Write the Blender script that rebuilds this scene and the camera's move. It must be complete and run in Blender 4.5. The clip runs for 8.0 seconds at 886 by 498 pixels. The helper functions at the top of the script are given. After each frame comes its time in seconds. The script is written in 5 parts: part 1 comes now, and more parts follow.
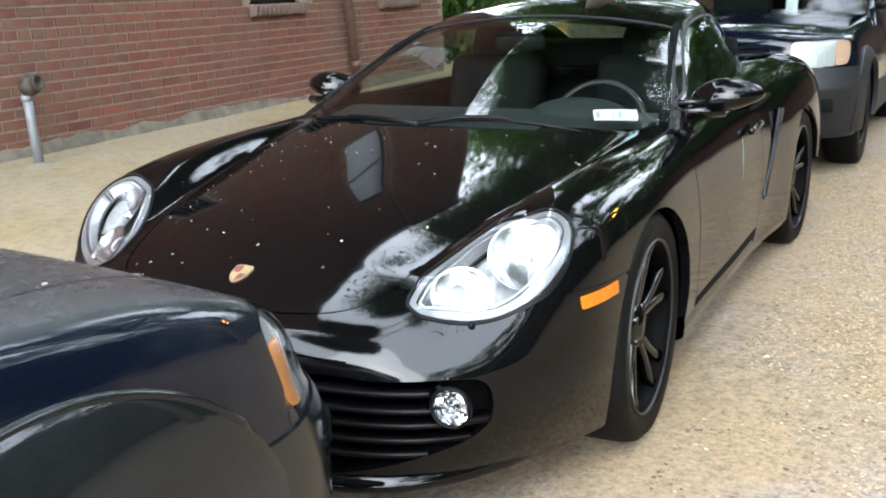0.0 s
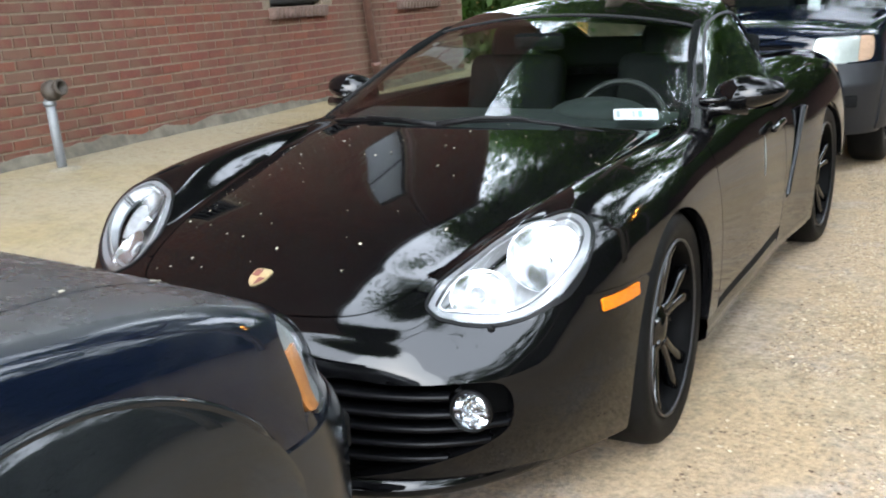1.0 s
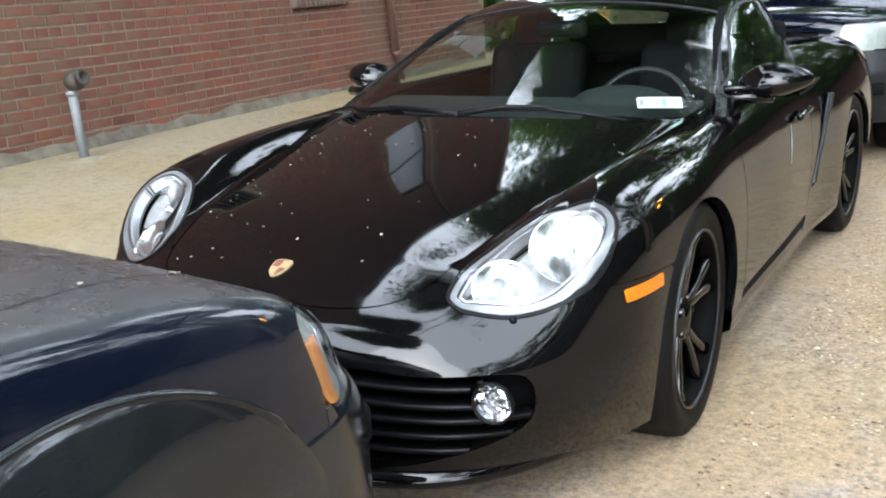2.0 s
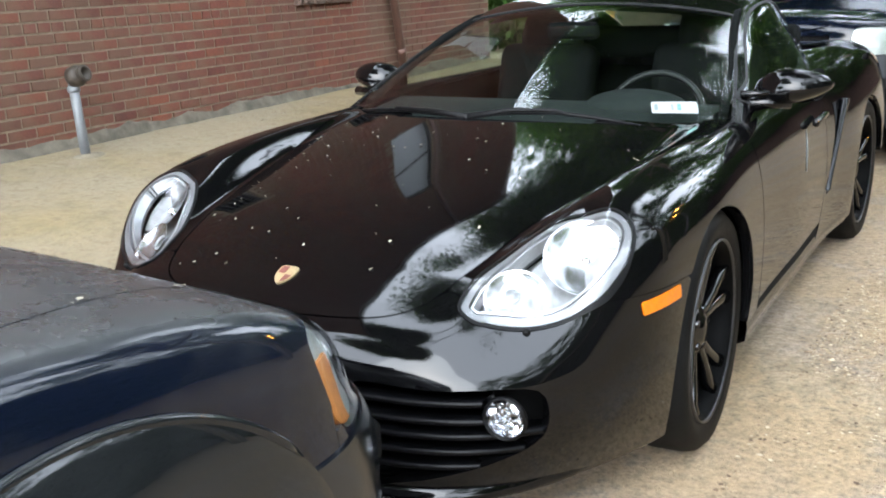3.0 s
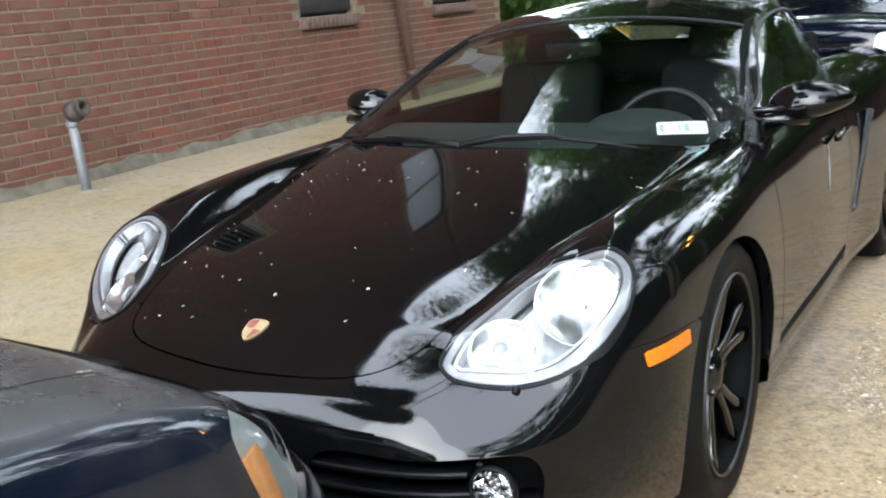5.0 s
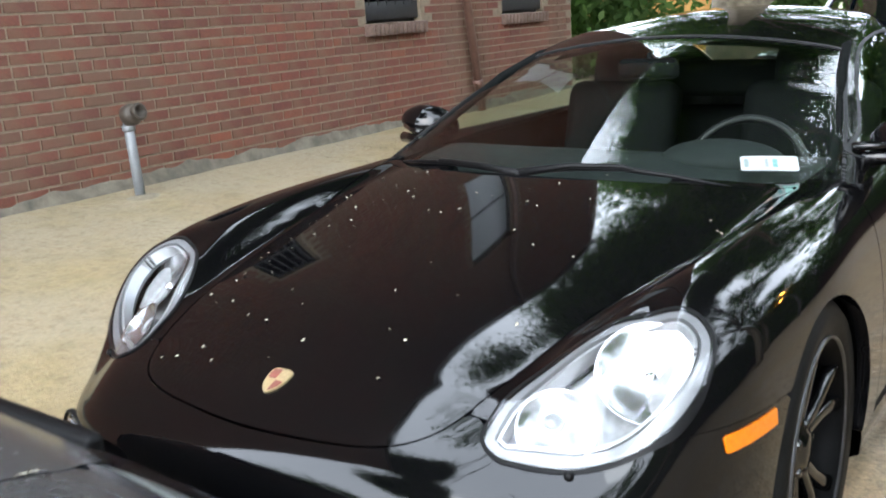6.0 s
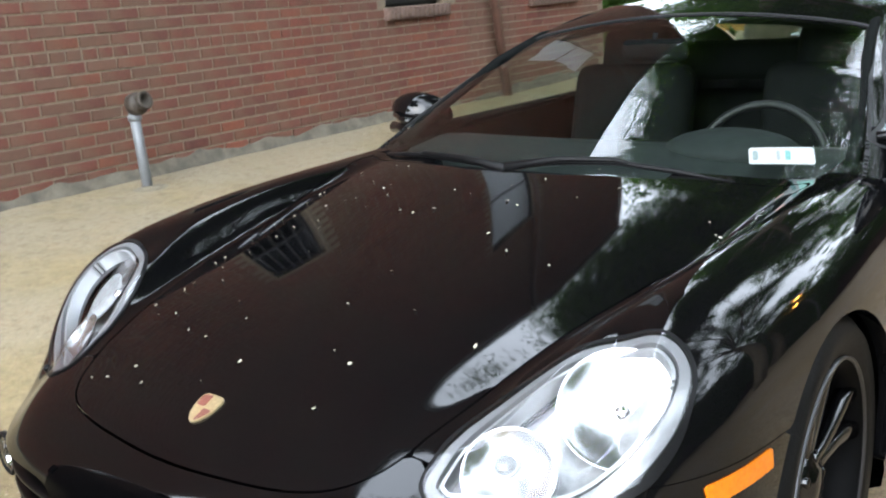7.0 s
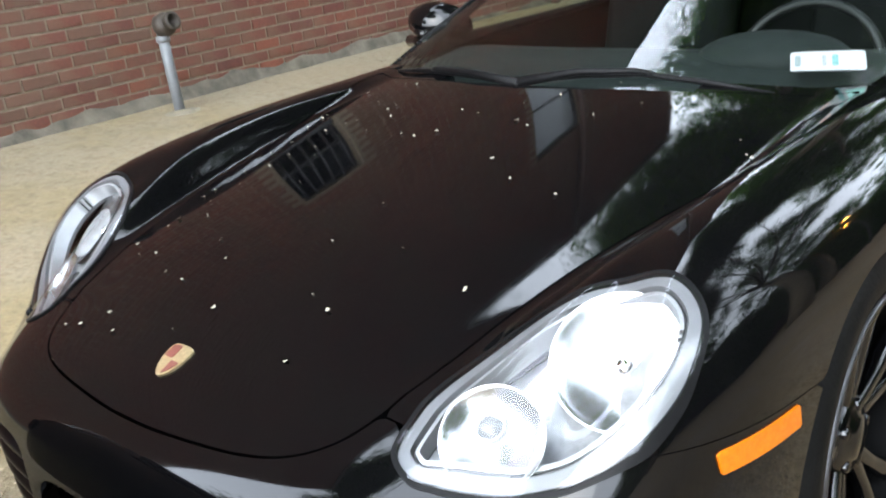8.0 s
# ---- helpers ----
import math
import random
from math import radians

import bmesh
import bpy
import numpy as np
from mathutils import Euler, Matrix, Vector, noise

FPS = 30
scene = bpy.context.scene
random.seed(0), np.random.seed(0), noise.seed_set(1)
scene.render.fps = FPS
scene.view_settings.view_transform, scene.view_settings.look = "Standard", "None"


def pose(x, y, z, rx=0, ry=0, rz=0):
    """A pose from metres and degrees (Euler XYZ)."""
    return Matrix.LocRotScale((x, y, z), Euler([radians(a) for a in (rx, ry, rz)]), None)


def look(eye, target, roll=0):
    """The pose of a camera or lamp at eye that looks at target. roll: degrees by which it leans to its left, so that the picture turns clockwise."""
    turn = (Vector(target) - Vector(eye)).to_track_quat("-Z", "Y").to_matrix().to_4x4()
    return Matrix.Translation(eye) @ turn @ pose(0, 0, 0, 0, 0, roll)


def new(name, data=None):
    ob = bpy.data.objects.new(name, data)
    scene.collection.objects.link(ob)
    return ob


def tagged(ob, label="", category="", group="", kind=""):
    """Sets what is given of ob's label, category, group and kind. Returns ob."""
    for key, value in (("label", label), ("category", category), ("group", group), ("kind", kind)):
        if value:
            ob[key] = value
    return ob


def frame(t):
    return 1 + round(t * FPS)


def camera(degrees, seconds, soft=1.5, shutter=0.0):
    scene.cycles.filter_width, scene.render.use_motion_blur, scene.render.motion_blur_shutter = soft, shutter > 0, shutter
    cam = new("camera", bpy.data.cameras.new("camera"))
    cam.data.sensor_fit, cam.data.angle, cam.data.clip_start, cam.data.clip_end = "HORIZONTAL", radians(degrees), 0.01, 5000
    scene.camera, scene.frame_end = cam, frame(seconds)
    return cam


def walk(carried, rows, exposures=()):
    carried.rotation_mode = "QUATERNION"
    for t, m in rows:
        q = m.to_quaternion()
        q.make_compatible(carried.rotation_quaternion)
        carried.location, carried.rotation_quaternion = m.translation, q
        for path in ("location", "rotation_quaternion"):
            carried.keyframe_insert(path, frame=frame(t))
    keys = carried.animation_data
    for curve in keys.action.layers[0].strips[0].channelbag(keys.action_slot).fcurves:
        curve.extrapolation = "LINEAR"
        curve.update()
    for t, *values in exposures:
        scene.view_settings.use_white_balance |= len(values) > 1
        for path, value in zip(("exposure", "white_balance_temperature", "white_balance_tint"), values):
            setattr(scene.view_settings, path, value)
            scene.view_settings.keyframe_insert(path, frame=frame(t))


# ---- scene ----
cam = camera(48.7, 8.0, soft=1.9, shutter=0.5)
PATH = [
    (0, (1.652, -2.585, 1.29), (0.695, -0.905, 0.777), -2.0),
    (0.5, (1.65, -2.577, 1.294), (0.702, -0.892, 0.781), -2.6),
    (1, (1.652, -2.569, 1.292), (0.656, -0.912, 0.781), -2.8),
    (1.5, (1.651, -2.561, 1.29), (0.624, -0.929, 0.762), -3.4),
    (3, (1.578, -2.501, 1.297), (0.548, -0.872, 0.762), -2.5),
    (3.5, (1.533, -2.459, 1.305), (0.532, -0.798, 0.817), -3.1),
    (4, (1.489, -2.434, 1.297), (0.516, -0.745, 0.846), -4.2),
    (4.2, (1.487, -2.418, 1.294), (0.517, -0.734, 0.82), -4.3),
    (5.3, (1.554, -2.197, 1.297), (0.41, -0.634, 0.799), -4.9),
    (5.5, (1.535, -2.174, 1.307), (0.357, -0.636, 0.808), -4.8),
    (6, (1.411, -1.998, 1.309), (0.225, -0.459, 0.832), -3.4),
    (6.5, (1.35, -1.852, 1.296), (0.149, -0.323, 0.828), -4.4),
    (7, (1.388, -1.698, 1.284), (0.139, -0.218, 0.782), -4.2),
    (7.5, (1.405, -1.597, 1.279), (0.091, -0.209, 0.691), -4.2),
    (8, (1.352, -1.471, 1.249), (0.032, -0.119, 0.592), -6.6),
]
walk(cam, [(t, look(eye, target, roll)) for t, eye, target, roll in PATH], [(0.0, 2.26), (8.0, 2.18)])

# ---- light ----
SUN_HEIGHT, SUN_BEARING = 33.0, 178.0
world = bpy.data.worlds.new("sky")
scene.world = world
world.use_nodes = True
wn, wl = world.node_tree.nodes, world.node_tree.links
wn.clear()
sky = wn.new("ShaderNodeTexSky")
sky.sky_type = "NISHITA"
sky.sun_disc = False
sky.sun_elevation, sky.sun_rotation = radians(SUN_HEIGHT), radians(SUN_BEARING)
sky.air_density, sky.dust_density, sky.ozone_density = 1.0, 4.0, 1.0
pale = wn.new("ShaderNodeHueSaturation")
pale.inputs["Saturation"].default_value = 0.6
back = wn.new("ShaderNodeBackground")
back.inputs["Strength"].default_value = 0.15
wout = wn.new("ShaderNodeOutputWorld")
wl.new(sky.outputs[0], pale.inputs["Color"])
veil = wn.new("ShaderNodeMix")
veil.data_type = "RGBA"
veil.inputs[0].default_value = 0.75
veil.inputs[7].default_value = (18.0, 20.2, 23.4, 1.0)
wl.new(pale.outputs[0], veil.inputs[6])
wl.new(veil.outputs[2], back.inputs["Color"])
wl.new(back.outputs[0], wout.inputs["Surface"])
sun_data = bpy.data.lights.new("sun", "SUN")
sun_data.energy, sun_data.angle, sun_data.color = 0.9, radians(50), (0.9, 0.97, 1.0)
sun = new("sun", sun_data)
sun.matrix_basis = pose(0, 0, 12, 90 - SUN_HEIGHT, 0, 180 - SUN_BEARING)


# ---- materials ----
class Nodes:
    """A node material in the making."""

    def __init__(self, name):
        self.mat = bpy.data.materials.new(name)
        self.mat.use_nodes = True
        self.tree = self.mat.node_tree
        self.tree.nodes.clear()
        self.out = self.tree.nodes.new("ShaderNodeOutputMaterial")

    def add(self, kind, **values):
        node = self.tree.nodes.new("ShaderNode" + kind)
        for key, value in values.items():
            if key in node.inputs:
                node.inputs[key].default_value = value
        return node

    def link(self, a, b):
        self.tree.links.new(a, b)

    def where(self, scale=(1, 1, 1)):
        co = self.add("TexCoord")
        mapping = self.add("Mapping")
        mapping.inputs["Scale"].default_value = scale
        self.link(co.outputs["Object"], mapping.inputs["Vector"])
        return mapping.outputs["Vector"]

    def noise(self, scale, detail=4.0, rough=0.55, at=None):
        n = self.add("TexNoise", Scale=scale, Detail=detail, Roughness=rough)
        self.link(at if at else self.where(), n.inputs["Vector"])
        return n.outputs["Fac"]

    def ramp(self, fac, stops):
        r = self.add("ValToRGB")
        while len(r.color_ramp.elements) < len(stops):
            r.color_ramp.elements.new(0.5)
        for el, (p, c) in zip(r.color_ramp.elements, stops):
            el.position, el.color = p, (*c, 1.0) if len(c) == 3 else c
        self.link(fac, r.inputs["Fac"])
        return r.outputs["Color"]

    def mix(self, fac, a, b, blend="MIX"):
        m = self.tree.nodes.new("ShaderNodeMix")
        m.data_type, m.blend_type = "RGBA", blend
        for slot, value in ((0, fac), (6, a), (7, b)):
            if hasattr(value, "is_linked"):
                self.link(value, m.inputs[slot])
            else:
                m.inputs[slot].default_value = value if slot == 0 else (*value, 1.0)
        return m.outputs[2]

    def bump(self, height, strength, distance=0.01):
        b = self.add("Bump", Strength=strength, Distance=distance)
        self.link(height, b.inputs["Height"])
        return b.outputs["Normal"]

    def surface(self, color, rough=0.5, metal=0.0, normal=None, **more):
        p = self.add("BsdfPrincipled", Metallic=metal)
        for key, value in (("Base Color", color), ("Roughness", rough)):
            if hasattr(value, "is_linked"):
                self.link(value, p.inputs[key])
            else:
                p.inputs[key].default_value = (*value, 1.0) if key == "Base Color" else value
        for key, value in more.items():
            p.inputs[key.replace("_", " ")].default_value = value
        if normal:
            self.link(normal, p.inputs["Normal"])
        self.link(p.outputs[0], self.out.inputs["Surface"])
        return self.mat


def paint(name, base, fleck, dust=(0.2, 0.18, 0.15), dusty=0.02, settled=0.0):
    n = Nodes(name)
    film = n.ramp(n.noise(9.0, 6.0, 0.65), [(0.45, (0, 0, 0)), (0.85, (1, 1, 1))])
    tint = n.mix(0.25, base, fleck)
    grey = n.add("Math")
    grey.operation = "MULTIPLY"
    n.link(film, grey.inputs[0])
    grey.inputs[1].default_value = dusty
    colour = n.mix(grey.outputs[0], tint, dust)
    rough = n.ramp(n.noise(30.0, 5.0, 0.7), [(0.3, (0.02,) * 3), (0.9, (0.09,) * 3)])
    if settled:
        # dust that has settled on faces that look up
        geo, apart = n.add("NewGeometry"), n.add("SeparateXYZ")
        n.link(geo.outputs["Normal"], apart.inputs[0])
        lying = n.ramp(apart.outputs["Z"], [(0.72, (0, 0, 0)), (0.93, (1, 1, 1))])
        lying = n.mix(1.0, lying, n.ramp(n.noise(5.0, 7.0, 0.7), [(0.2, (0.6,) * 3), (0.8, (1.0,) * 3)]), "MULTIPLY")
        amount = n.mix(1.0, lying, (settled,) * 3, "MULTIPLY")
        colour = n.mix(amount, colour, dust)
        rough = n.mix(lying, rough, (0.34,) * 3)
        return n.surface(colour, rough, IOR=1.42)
    return n.surface(colour, rough, IOR=1.37)


def plain(name, color, rough=0.5, metal=0.0, vary=0.25, scale=25.0, relief=0.0, **more):
    n = Nodes(name)
    f = n.noise(scale, 5.0, 0.6)
    dark = tuple(c * (1 - vary) for c in color)
    light = tuple(min(1.0, c * (1 + vary)) for c in color)
    colour = n.ramp(f, [(0.3, dark), (0.7, light)])
    normal = n.bump(n.noise(scale * 6, 4.0), relief) if relief else None
    return n.surface(colour, rough, metal, normal, **more)


def pane(name, tint, ior=1.5):
    """Clear glass: a tinted way through under a reflection that follows Fresnel."""
    n = Nodes(name)
    clear = n.add("BsdfTransparent")
    clear.inputs["Color"].default_value = (*tint, 1.0)
    gloss = n.add("BsdfGlossy", Roughness=0.0)
    tilt = n.add("LayerWeight")
    base = ((ior - 1) / (ior + 1)) ** 2 * 1.5
    steep, span, sum_of = n.add("Math"), n.add("Math"), n.add("Math")
    steep.operation, span.operation, sum_of.operation = "POWER", "MULTIPLY", "ADD"
    tilt.inputs["Blend"].default_value = 0.5
    n.link(tilt.outputs["Facing"], steep.inputs[0])
    steep.inputs[1].default_value = 4.6
    n.link(steep.outputs[0], span.inputs[0])
    span.inputs[1].default_value = 1 - base
    n.link(span.outputs[0], sum_of.inputs[0])
    sum_of.inputs[1].default_value = base
    mixed = n.add("MixShader")
    n.link(sum_of.outputs[0], mixed.inputs[0])
    n.link(clear.outputs[0], mixed.inputs[1])
    n.link(gloss.outputs[0], mixed.inputs[2])
    n.link(mixed.outputs[0], n.out.inputs["Surface"])
    return n.mat


def brick_colour():
    n = Nodes("brick")
    info = n.add("ObjectInfo")
    isle = n.add("NewGeometry")
    both = n.add("Math")
    both.operation = "ADD"
    n.link(info.outputs["Random"], both.inputs[0])
    n.link(isle.outputs["Random Per Island"], both.inputs[1])
    part_of = n.add("Math")
    part_of.operation = "FRACT"
    n.link(both.outputs[0], part_of.inputs[0])
    tone = n.ramp(part_of.outputs[0], [(0.0, (0.24, 0.088, 0.066)), (0.25, (0.29, 0.098, 0.07)), (0.5, (0.32, 0.115, 0.082)), (0.75, (0.31, 0.128, 0.095)), (1.0, (0.37, 0.135, 0.08))])
    grain = n.ramp(n.noise(60.0, 6.0, 0.7), [(0.3, (0.75,) * 3), (0.7, (1.2,) * 3)])
    col = n.mix(1.0, tone, grain, "MULTIPLY")
    patch = n.ramp(n.noise(2.2, 6.0, 0.7), [(0.3, (0.72,) * 3), (0.5, (1.0,) * 3), (0.72, (1.22, 1.2, 1.16))])
    col = n.mix(1.0, col, patch, "MULTIPLY")
    bloom = n.ramp(n.noise(7.0, 6.0, 0.7), [(0.6, (0, 0, 0)), (0.74, (0.55,) * 3)])
    col = n.mix(bloom, col, (0.42, 0.31, 0.27))
    dirt = n.ramp(n.noise(0.75, 7.0, 0.68), [(0.42, (0, 0, 0)), (0.6, (0.7, 0.7, 0.7))])
    col = n.mix(dirt, col, (0.24, 0.185, 0.14))
    col = n.mix(1.0, col, (0.398, 0.305, 0.247), "MULTIPLY")
    return n.surface(col, 0.85, 0.0, n.bump(n.noise(140.0, 5.0), 0.5, 0.004))


def ground_colour():
    n = Nodes("ground")
    at = n.where()
    broad = n.noise(0.5, 6.0, 0.62, at)
    streak = n.noise(1.1, 6.0, 0.65, n.where((1.0, 0.35, 1.0)))
    middle = n.noise(5.0, 7.0, 0.7, at)
    fine = n.noise(48.0, 6.0, 0.75, at)
    grit = n.noise(120.0, 5.0, 0.75, at)
    base = n.ramp(middle, [(0.28, (0.32, 0.27, 0.165)), (0.5, (0.46, 0.405, 0.26)), (0.75, (0.56, 0.505, 0.345))])
    bare = n.ramp(broad, [(0.43, (0, 0, 0)), (0.56, (0.85,) * 3)])
    base = n.mix(bare, base, (0.5, 0.475, 0.41))
    stain = n.ramp(streak, [(0.3, (0.55,) * 3), (0.42, (0, 0, 0))])
    base = n.mix(stain, base, (0.36, 0.27, 0.15))
    # yellow pollen dust lies along the house side, bare grey-tan grit on the drive
    apart, edge = n.add("SeparateXYZ"), n.add("Math")
    n.link(at, apart.inputs[0])
    edge.operation = "MULTIPLY_ADD"
    n.link(broad, edge.inputs[0])
    edge.inputs[1].default_value = 2.4
    n.link(apart.outputs["X"], edge.inputs[2])
    drive = n.ramp(edge.outputs[0], [(0.35, (0, 0, 0)), (1.0, (1, 1, 1))])
    base = n.mix(1.0, base, n.mix(drive, (1.0, 0.98, 0.82), (1.02, 0.985, 1.02)), "MULTIPLY")
    leafy = n.noise(17.0, 7.0, 0.8, at)
    brown = n.ramp(leafy, [(0.5, (0, 0, 0)), (0.62, (0.6,) * 3)])
    base = n.mix(brown, base, (0.3, 0.22, 0.135))
    drift = n.ramp(n.noise(1.5, 8.0, 0.68, at), [(0.46, (0, 0, 0)), (0.54, (0.62,) * 3)])
    base = n.mix(n.mix(1.0, drift, n.mix(drive, (0.3,) * 3, (1.0,) * 3), "MULTIPLY"), base, n.mix(leafy, (0.38, 0.28, 0.15), (0.66, 0.53, 0.33)))
    speck = n.ramp(fine, [(0.28, (0.35,) * 3), (0.5, (1.02,) * 3), (0.72, (1.5,) * 3)])
    calm = n.ramp(fine, [(0.28, (0.78,) * 3), (0.5, (1.0,) * 3), (0.72, (1.16,) * 3)])
    base = n.mix(1.0, base, n.mix(drive, calm, speck), "MULTIPLY")
    dots = n.mix(1.0, n.ramp(grit, [(0.6, (0, 0, 0)), (0.7, (0.9,) * 3)]), n.mix(drive, (0.35,) * 3, (1.0,) * 3), "MULTIPLY")
    base = n.mix(dots, base, (0.2, 0.15, 0.09))
    pale = n.ramp(grit, [(0.28, (0.9,) * 3), (0.36, (0, 0, 0))])
    base = n.mix(pale, base, (0.66, 0.6, 0.46))
    base = n.mix(1.0, base, (0.482, 0.433, 0.4), "MULTIPLY")
    return n.surface(base, 0.95, 0.0, n.bump(fine, 0.8, 0.015))


def foliage():
    """Leaves that let some light through."""
    n = Nodes("foliage")
    isle = n.add("NewGeometry")
    tone = n.ramp(isle.outputs["Random Per Island"], [(0.0, (0.035, 0.068, 0.022)), (0.6, (0.05, 0.09, 0.032)), (1.0, (0.08, 0.118, 0.044))])
    top, under, both = n.add("BsdfDiffuse"), n.add("BsdfTranslucent"), n.add("MixShader")
    n.link(tone, top.inputs["Color"])
    n.link(n.mix(1.0, tone, (1.2, 1.45, 0.6), "MULTIPLY"), under.inputs["Color"])
    both.inputs[0].default_value = 0.5
    n.link(top.outputs[0], both.inputs[1])
    n.link(under.outputs[0], both.inputs[2])
    n.link(both.outputs[0], n.out.inputs["Surface"])
    return n.mat


BLACK = paint("black paint", (0.0014, 0.0014, 0.0016), (0.0017, 0.0017, 0.002), dusty=0.005)
NAVY = paint("navy paint", (0.0018, 0.003, 0.007), (0.0026, 0.0042, 0.0095), dust=(0.2, 0.21, 0.22), dusty=0.02)
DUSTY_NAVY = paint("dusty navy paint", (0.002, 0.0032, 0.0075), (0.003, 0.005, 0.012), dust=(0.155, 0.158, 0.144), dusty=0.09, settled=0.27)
DARK_CLAD = plain("dark bumper plastic", (0.005, 0.006, 0.007), 0.14, vary=0.15, relief=0.04)
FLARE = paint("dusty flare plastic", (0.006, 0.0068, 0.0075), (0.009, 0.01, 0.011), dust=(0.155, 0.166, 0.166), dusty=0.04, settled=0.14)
GLASS = pane("windscreen glass", (0.86, 0.93, 0.9))
SIDE_GLASS = pane("side glass", (0.76, 0.84, 0.76))
LENS = pane("lamp lens", (0.97, 0.98, 0.98), 1.45)
RUBBER = plain("tyre rubber", (0.0022, 0.0022, 0.0021), 0.6, IOR=1.22, vary=0.3, relief=0.15)
TRIM = plain("black trim", (0.0028, 0.0028, 0.0031), 0.5, IOR=1.22)
SEAL = plain("grey rubber seal", (0.011, 0.0115, 0.012), 0.55, IOR=1.25)
# near black for undersides; also painted shade in the door gap and bumper slot
SHADOW = plain("dark underside and gap shade", (0.003, 0.003, 0.003), 0.9, IOR=1.2)
RIM_PAINT = plain("black wheel paint", (0.0014, 0.0014, 0.0016), 0.14, IOR=1.55, vary=0.15)
BARE_RIM = plain("bright rim edge", (0.05, 0.05, 0.052), 0.35, 0.8, vary=0.2)
CHROME = plain("lamp chrome", (0.86, 0.87, 0.88), 0.06, 1.0, vary=0.04)
SATIN = plain("satin silver", (0.35, 0.357, 0.364), 0.32, 0.7, vary=0.06)
BEZEL = plain("grey lamp bezel", (0.14, 0.143, 0.15), 0.35, 0.35, vary=0.06)
AMBER = plain("amber lens", (0.49, 0.122, 0.00316), 0.18, vary=0.12, scale=90)
PALE_TURN = plain("pale amber lens", (0.284, 0.19, 0.134), 0.2, vary=0.2, scale=60)
TURN = plain("amber corner lens", (0.49, 0.201, 0.0592), 0.2, vary=0.15, scale=90)
BRIGHT = plain("lamp reflector", (0.46, 0.467, 0.48), 0.2, 0.95, vary=0.03)
HOUSING = plain("grey lamp housing", (0.22, 0.224, 0.232), 0.35, 0.3, vary=0.3, scale=30)
GROOVE = plain("dark lamp groove", (0.03, 0.031, 0.033), 0.4)
PROJECTOR = plain("dark projector glass", (0.06, 0.063, 0.066), 0.08, vary=0.2)
LAMP_WHITE = plain("hazed lamp reflector", (0.205, 0.225, 0.213), 0.35, 0.2, vary=0.12, scale=40)
RED = plain("red caliper", (0.356, 0.0158, 0.0118), 0.4)
DISC = plain("brake disc", (0.1, 0.1, 0.1), 0.45, 0.9)
GREY_PLASTIC = plain("grey cladding", (0.0075, 0.0084, 0.0102), 0.5, vary=0.15, relief=0.08, IOR=1.4)
WHEEL_GREY = plain("steering wheel leather", (0.0055, 0.006, 0.006), 0.5, IOR=1.3)
CABIN = plain("dark interior", (0.0045, 0.005, 0.005), 0.8, IOR=1.08, relief=0.1)
DASH = plain("dash top", (0.007, 0.0092, 0.0088), 0.75, IOR=1.25, relief=0.1)
REAR_GLASS = pane("rear glass", (0.42, 0.5, 0.43))
STEEL = plain("galvanised steel", (0.158, 0.166, 0.17), 0.55, 0.35, vary=0.15, scale=14)
BRASS = plain("weathered brass", (0.0435, 0.034, 0.0253), 0.6, 0.3, vary=0.35, scale=30)
BRICK = brick_colour()
MORTAR = plain("mortar", (0.167, 0.129, 0.089), 0.95, vary=0.25, scale=20, relief=0.3)
CEMENT = plain("cement base", (0.0988, 0.0853, 0.0632), 0.95, vary=0.5, scale=7, relief=0.4)
FOOT = plain("worn concrete", (0.17, 0.145, 0.1), 0.95, vary=0.3, scale=20, relief=0.4)
GROUND = ground_colour()
SILL = plain("sill brick", (0.111, 0.0695, 0.0537), 0.9, vary=0.25, scale=30, relief=0.2)
SLAT = plain("black grille plastic", (0.002, 0.002, 0.0024), 0.3, IOR=1.2)
FACET = plain("faceted lamp glass", (0.35, 0.357, 0.371), 0.18, 1.0, vary=0.5, scale=60)
BARREL = plain("dark wheel barrel", (0.001, 0.001, 0.0011), 0.6, IOR=1.12)
IRON = plain("black iron", (0.012, 0.012, 0.013), 0.5)
CURTAIN = plain("pale blind", (0.435, 0.466, 0.498), 0.8, vary=0.1)
PIPE_PAINT = plain("brown downpipe", (0.0948, 0.0474, 0.034), 0.55, vary=0.3, scale=12, relief=0.1)
WHITE = plain("white paper", (0.213, 0.233, 0.229), 0.6, vary=0.04)
LEAF = foliage()
BARK = plain("bark", (0.134, 0.111, 0.079), 0.95, vary=0.45, scale=9, relief=0.7)
PETAL = plain("pale petal", (0.22, 0.198, 0.149), 0.8, vary=0.25, scale=40)
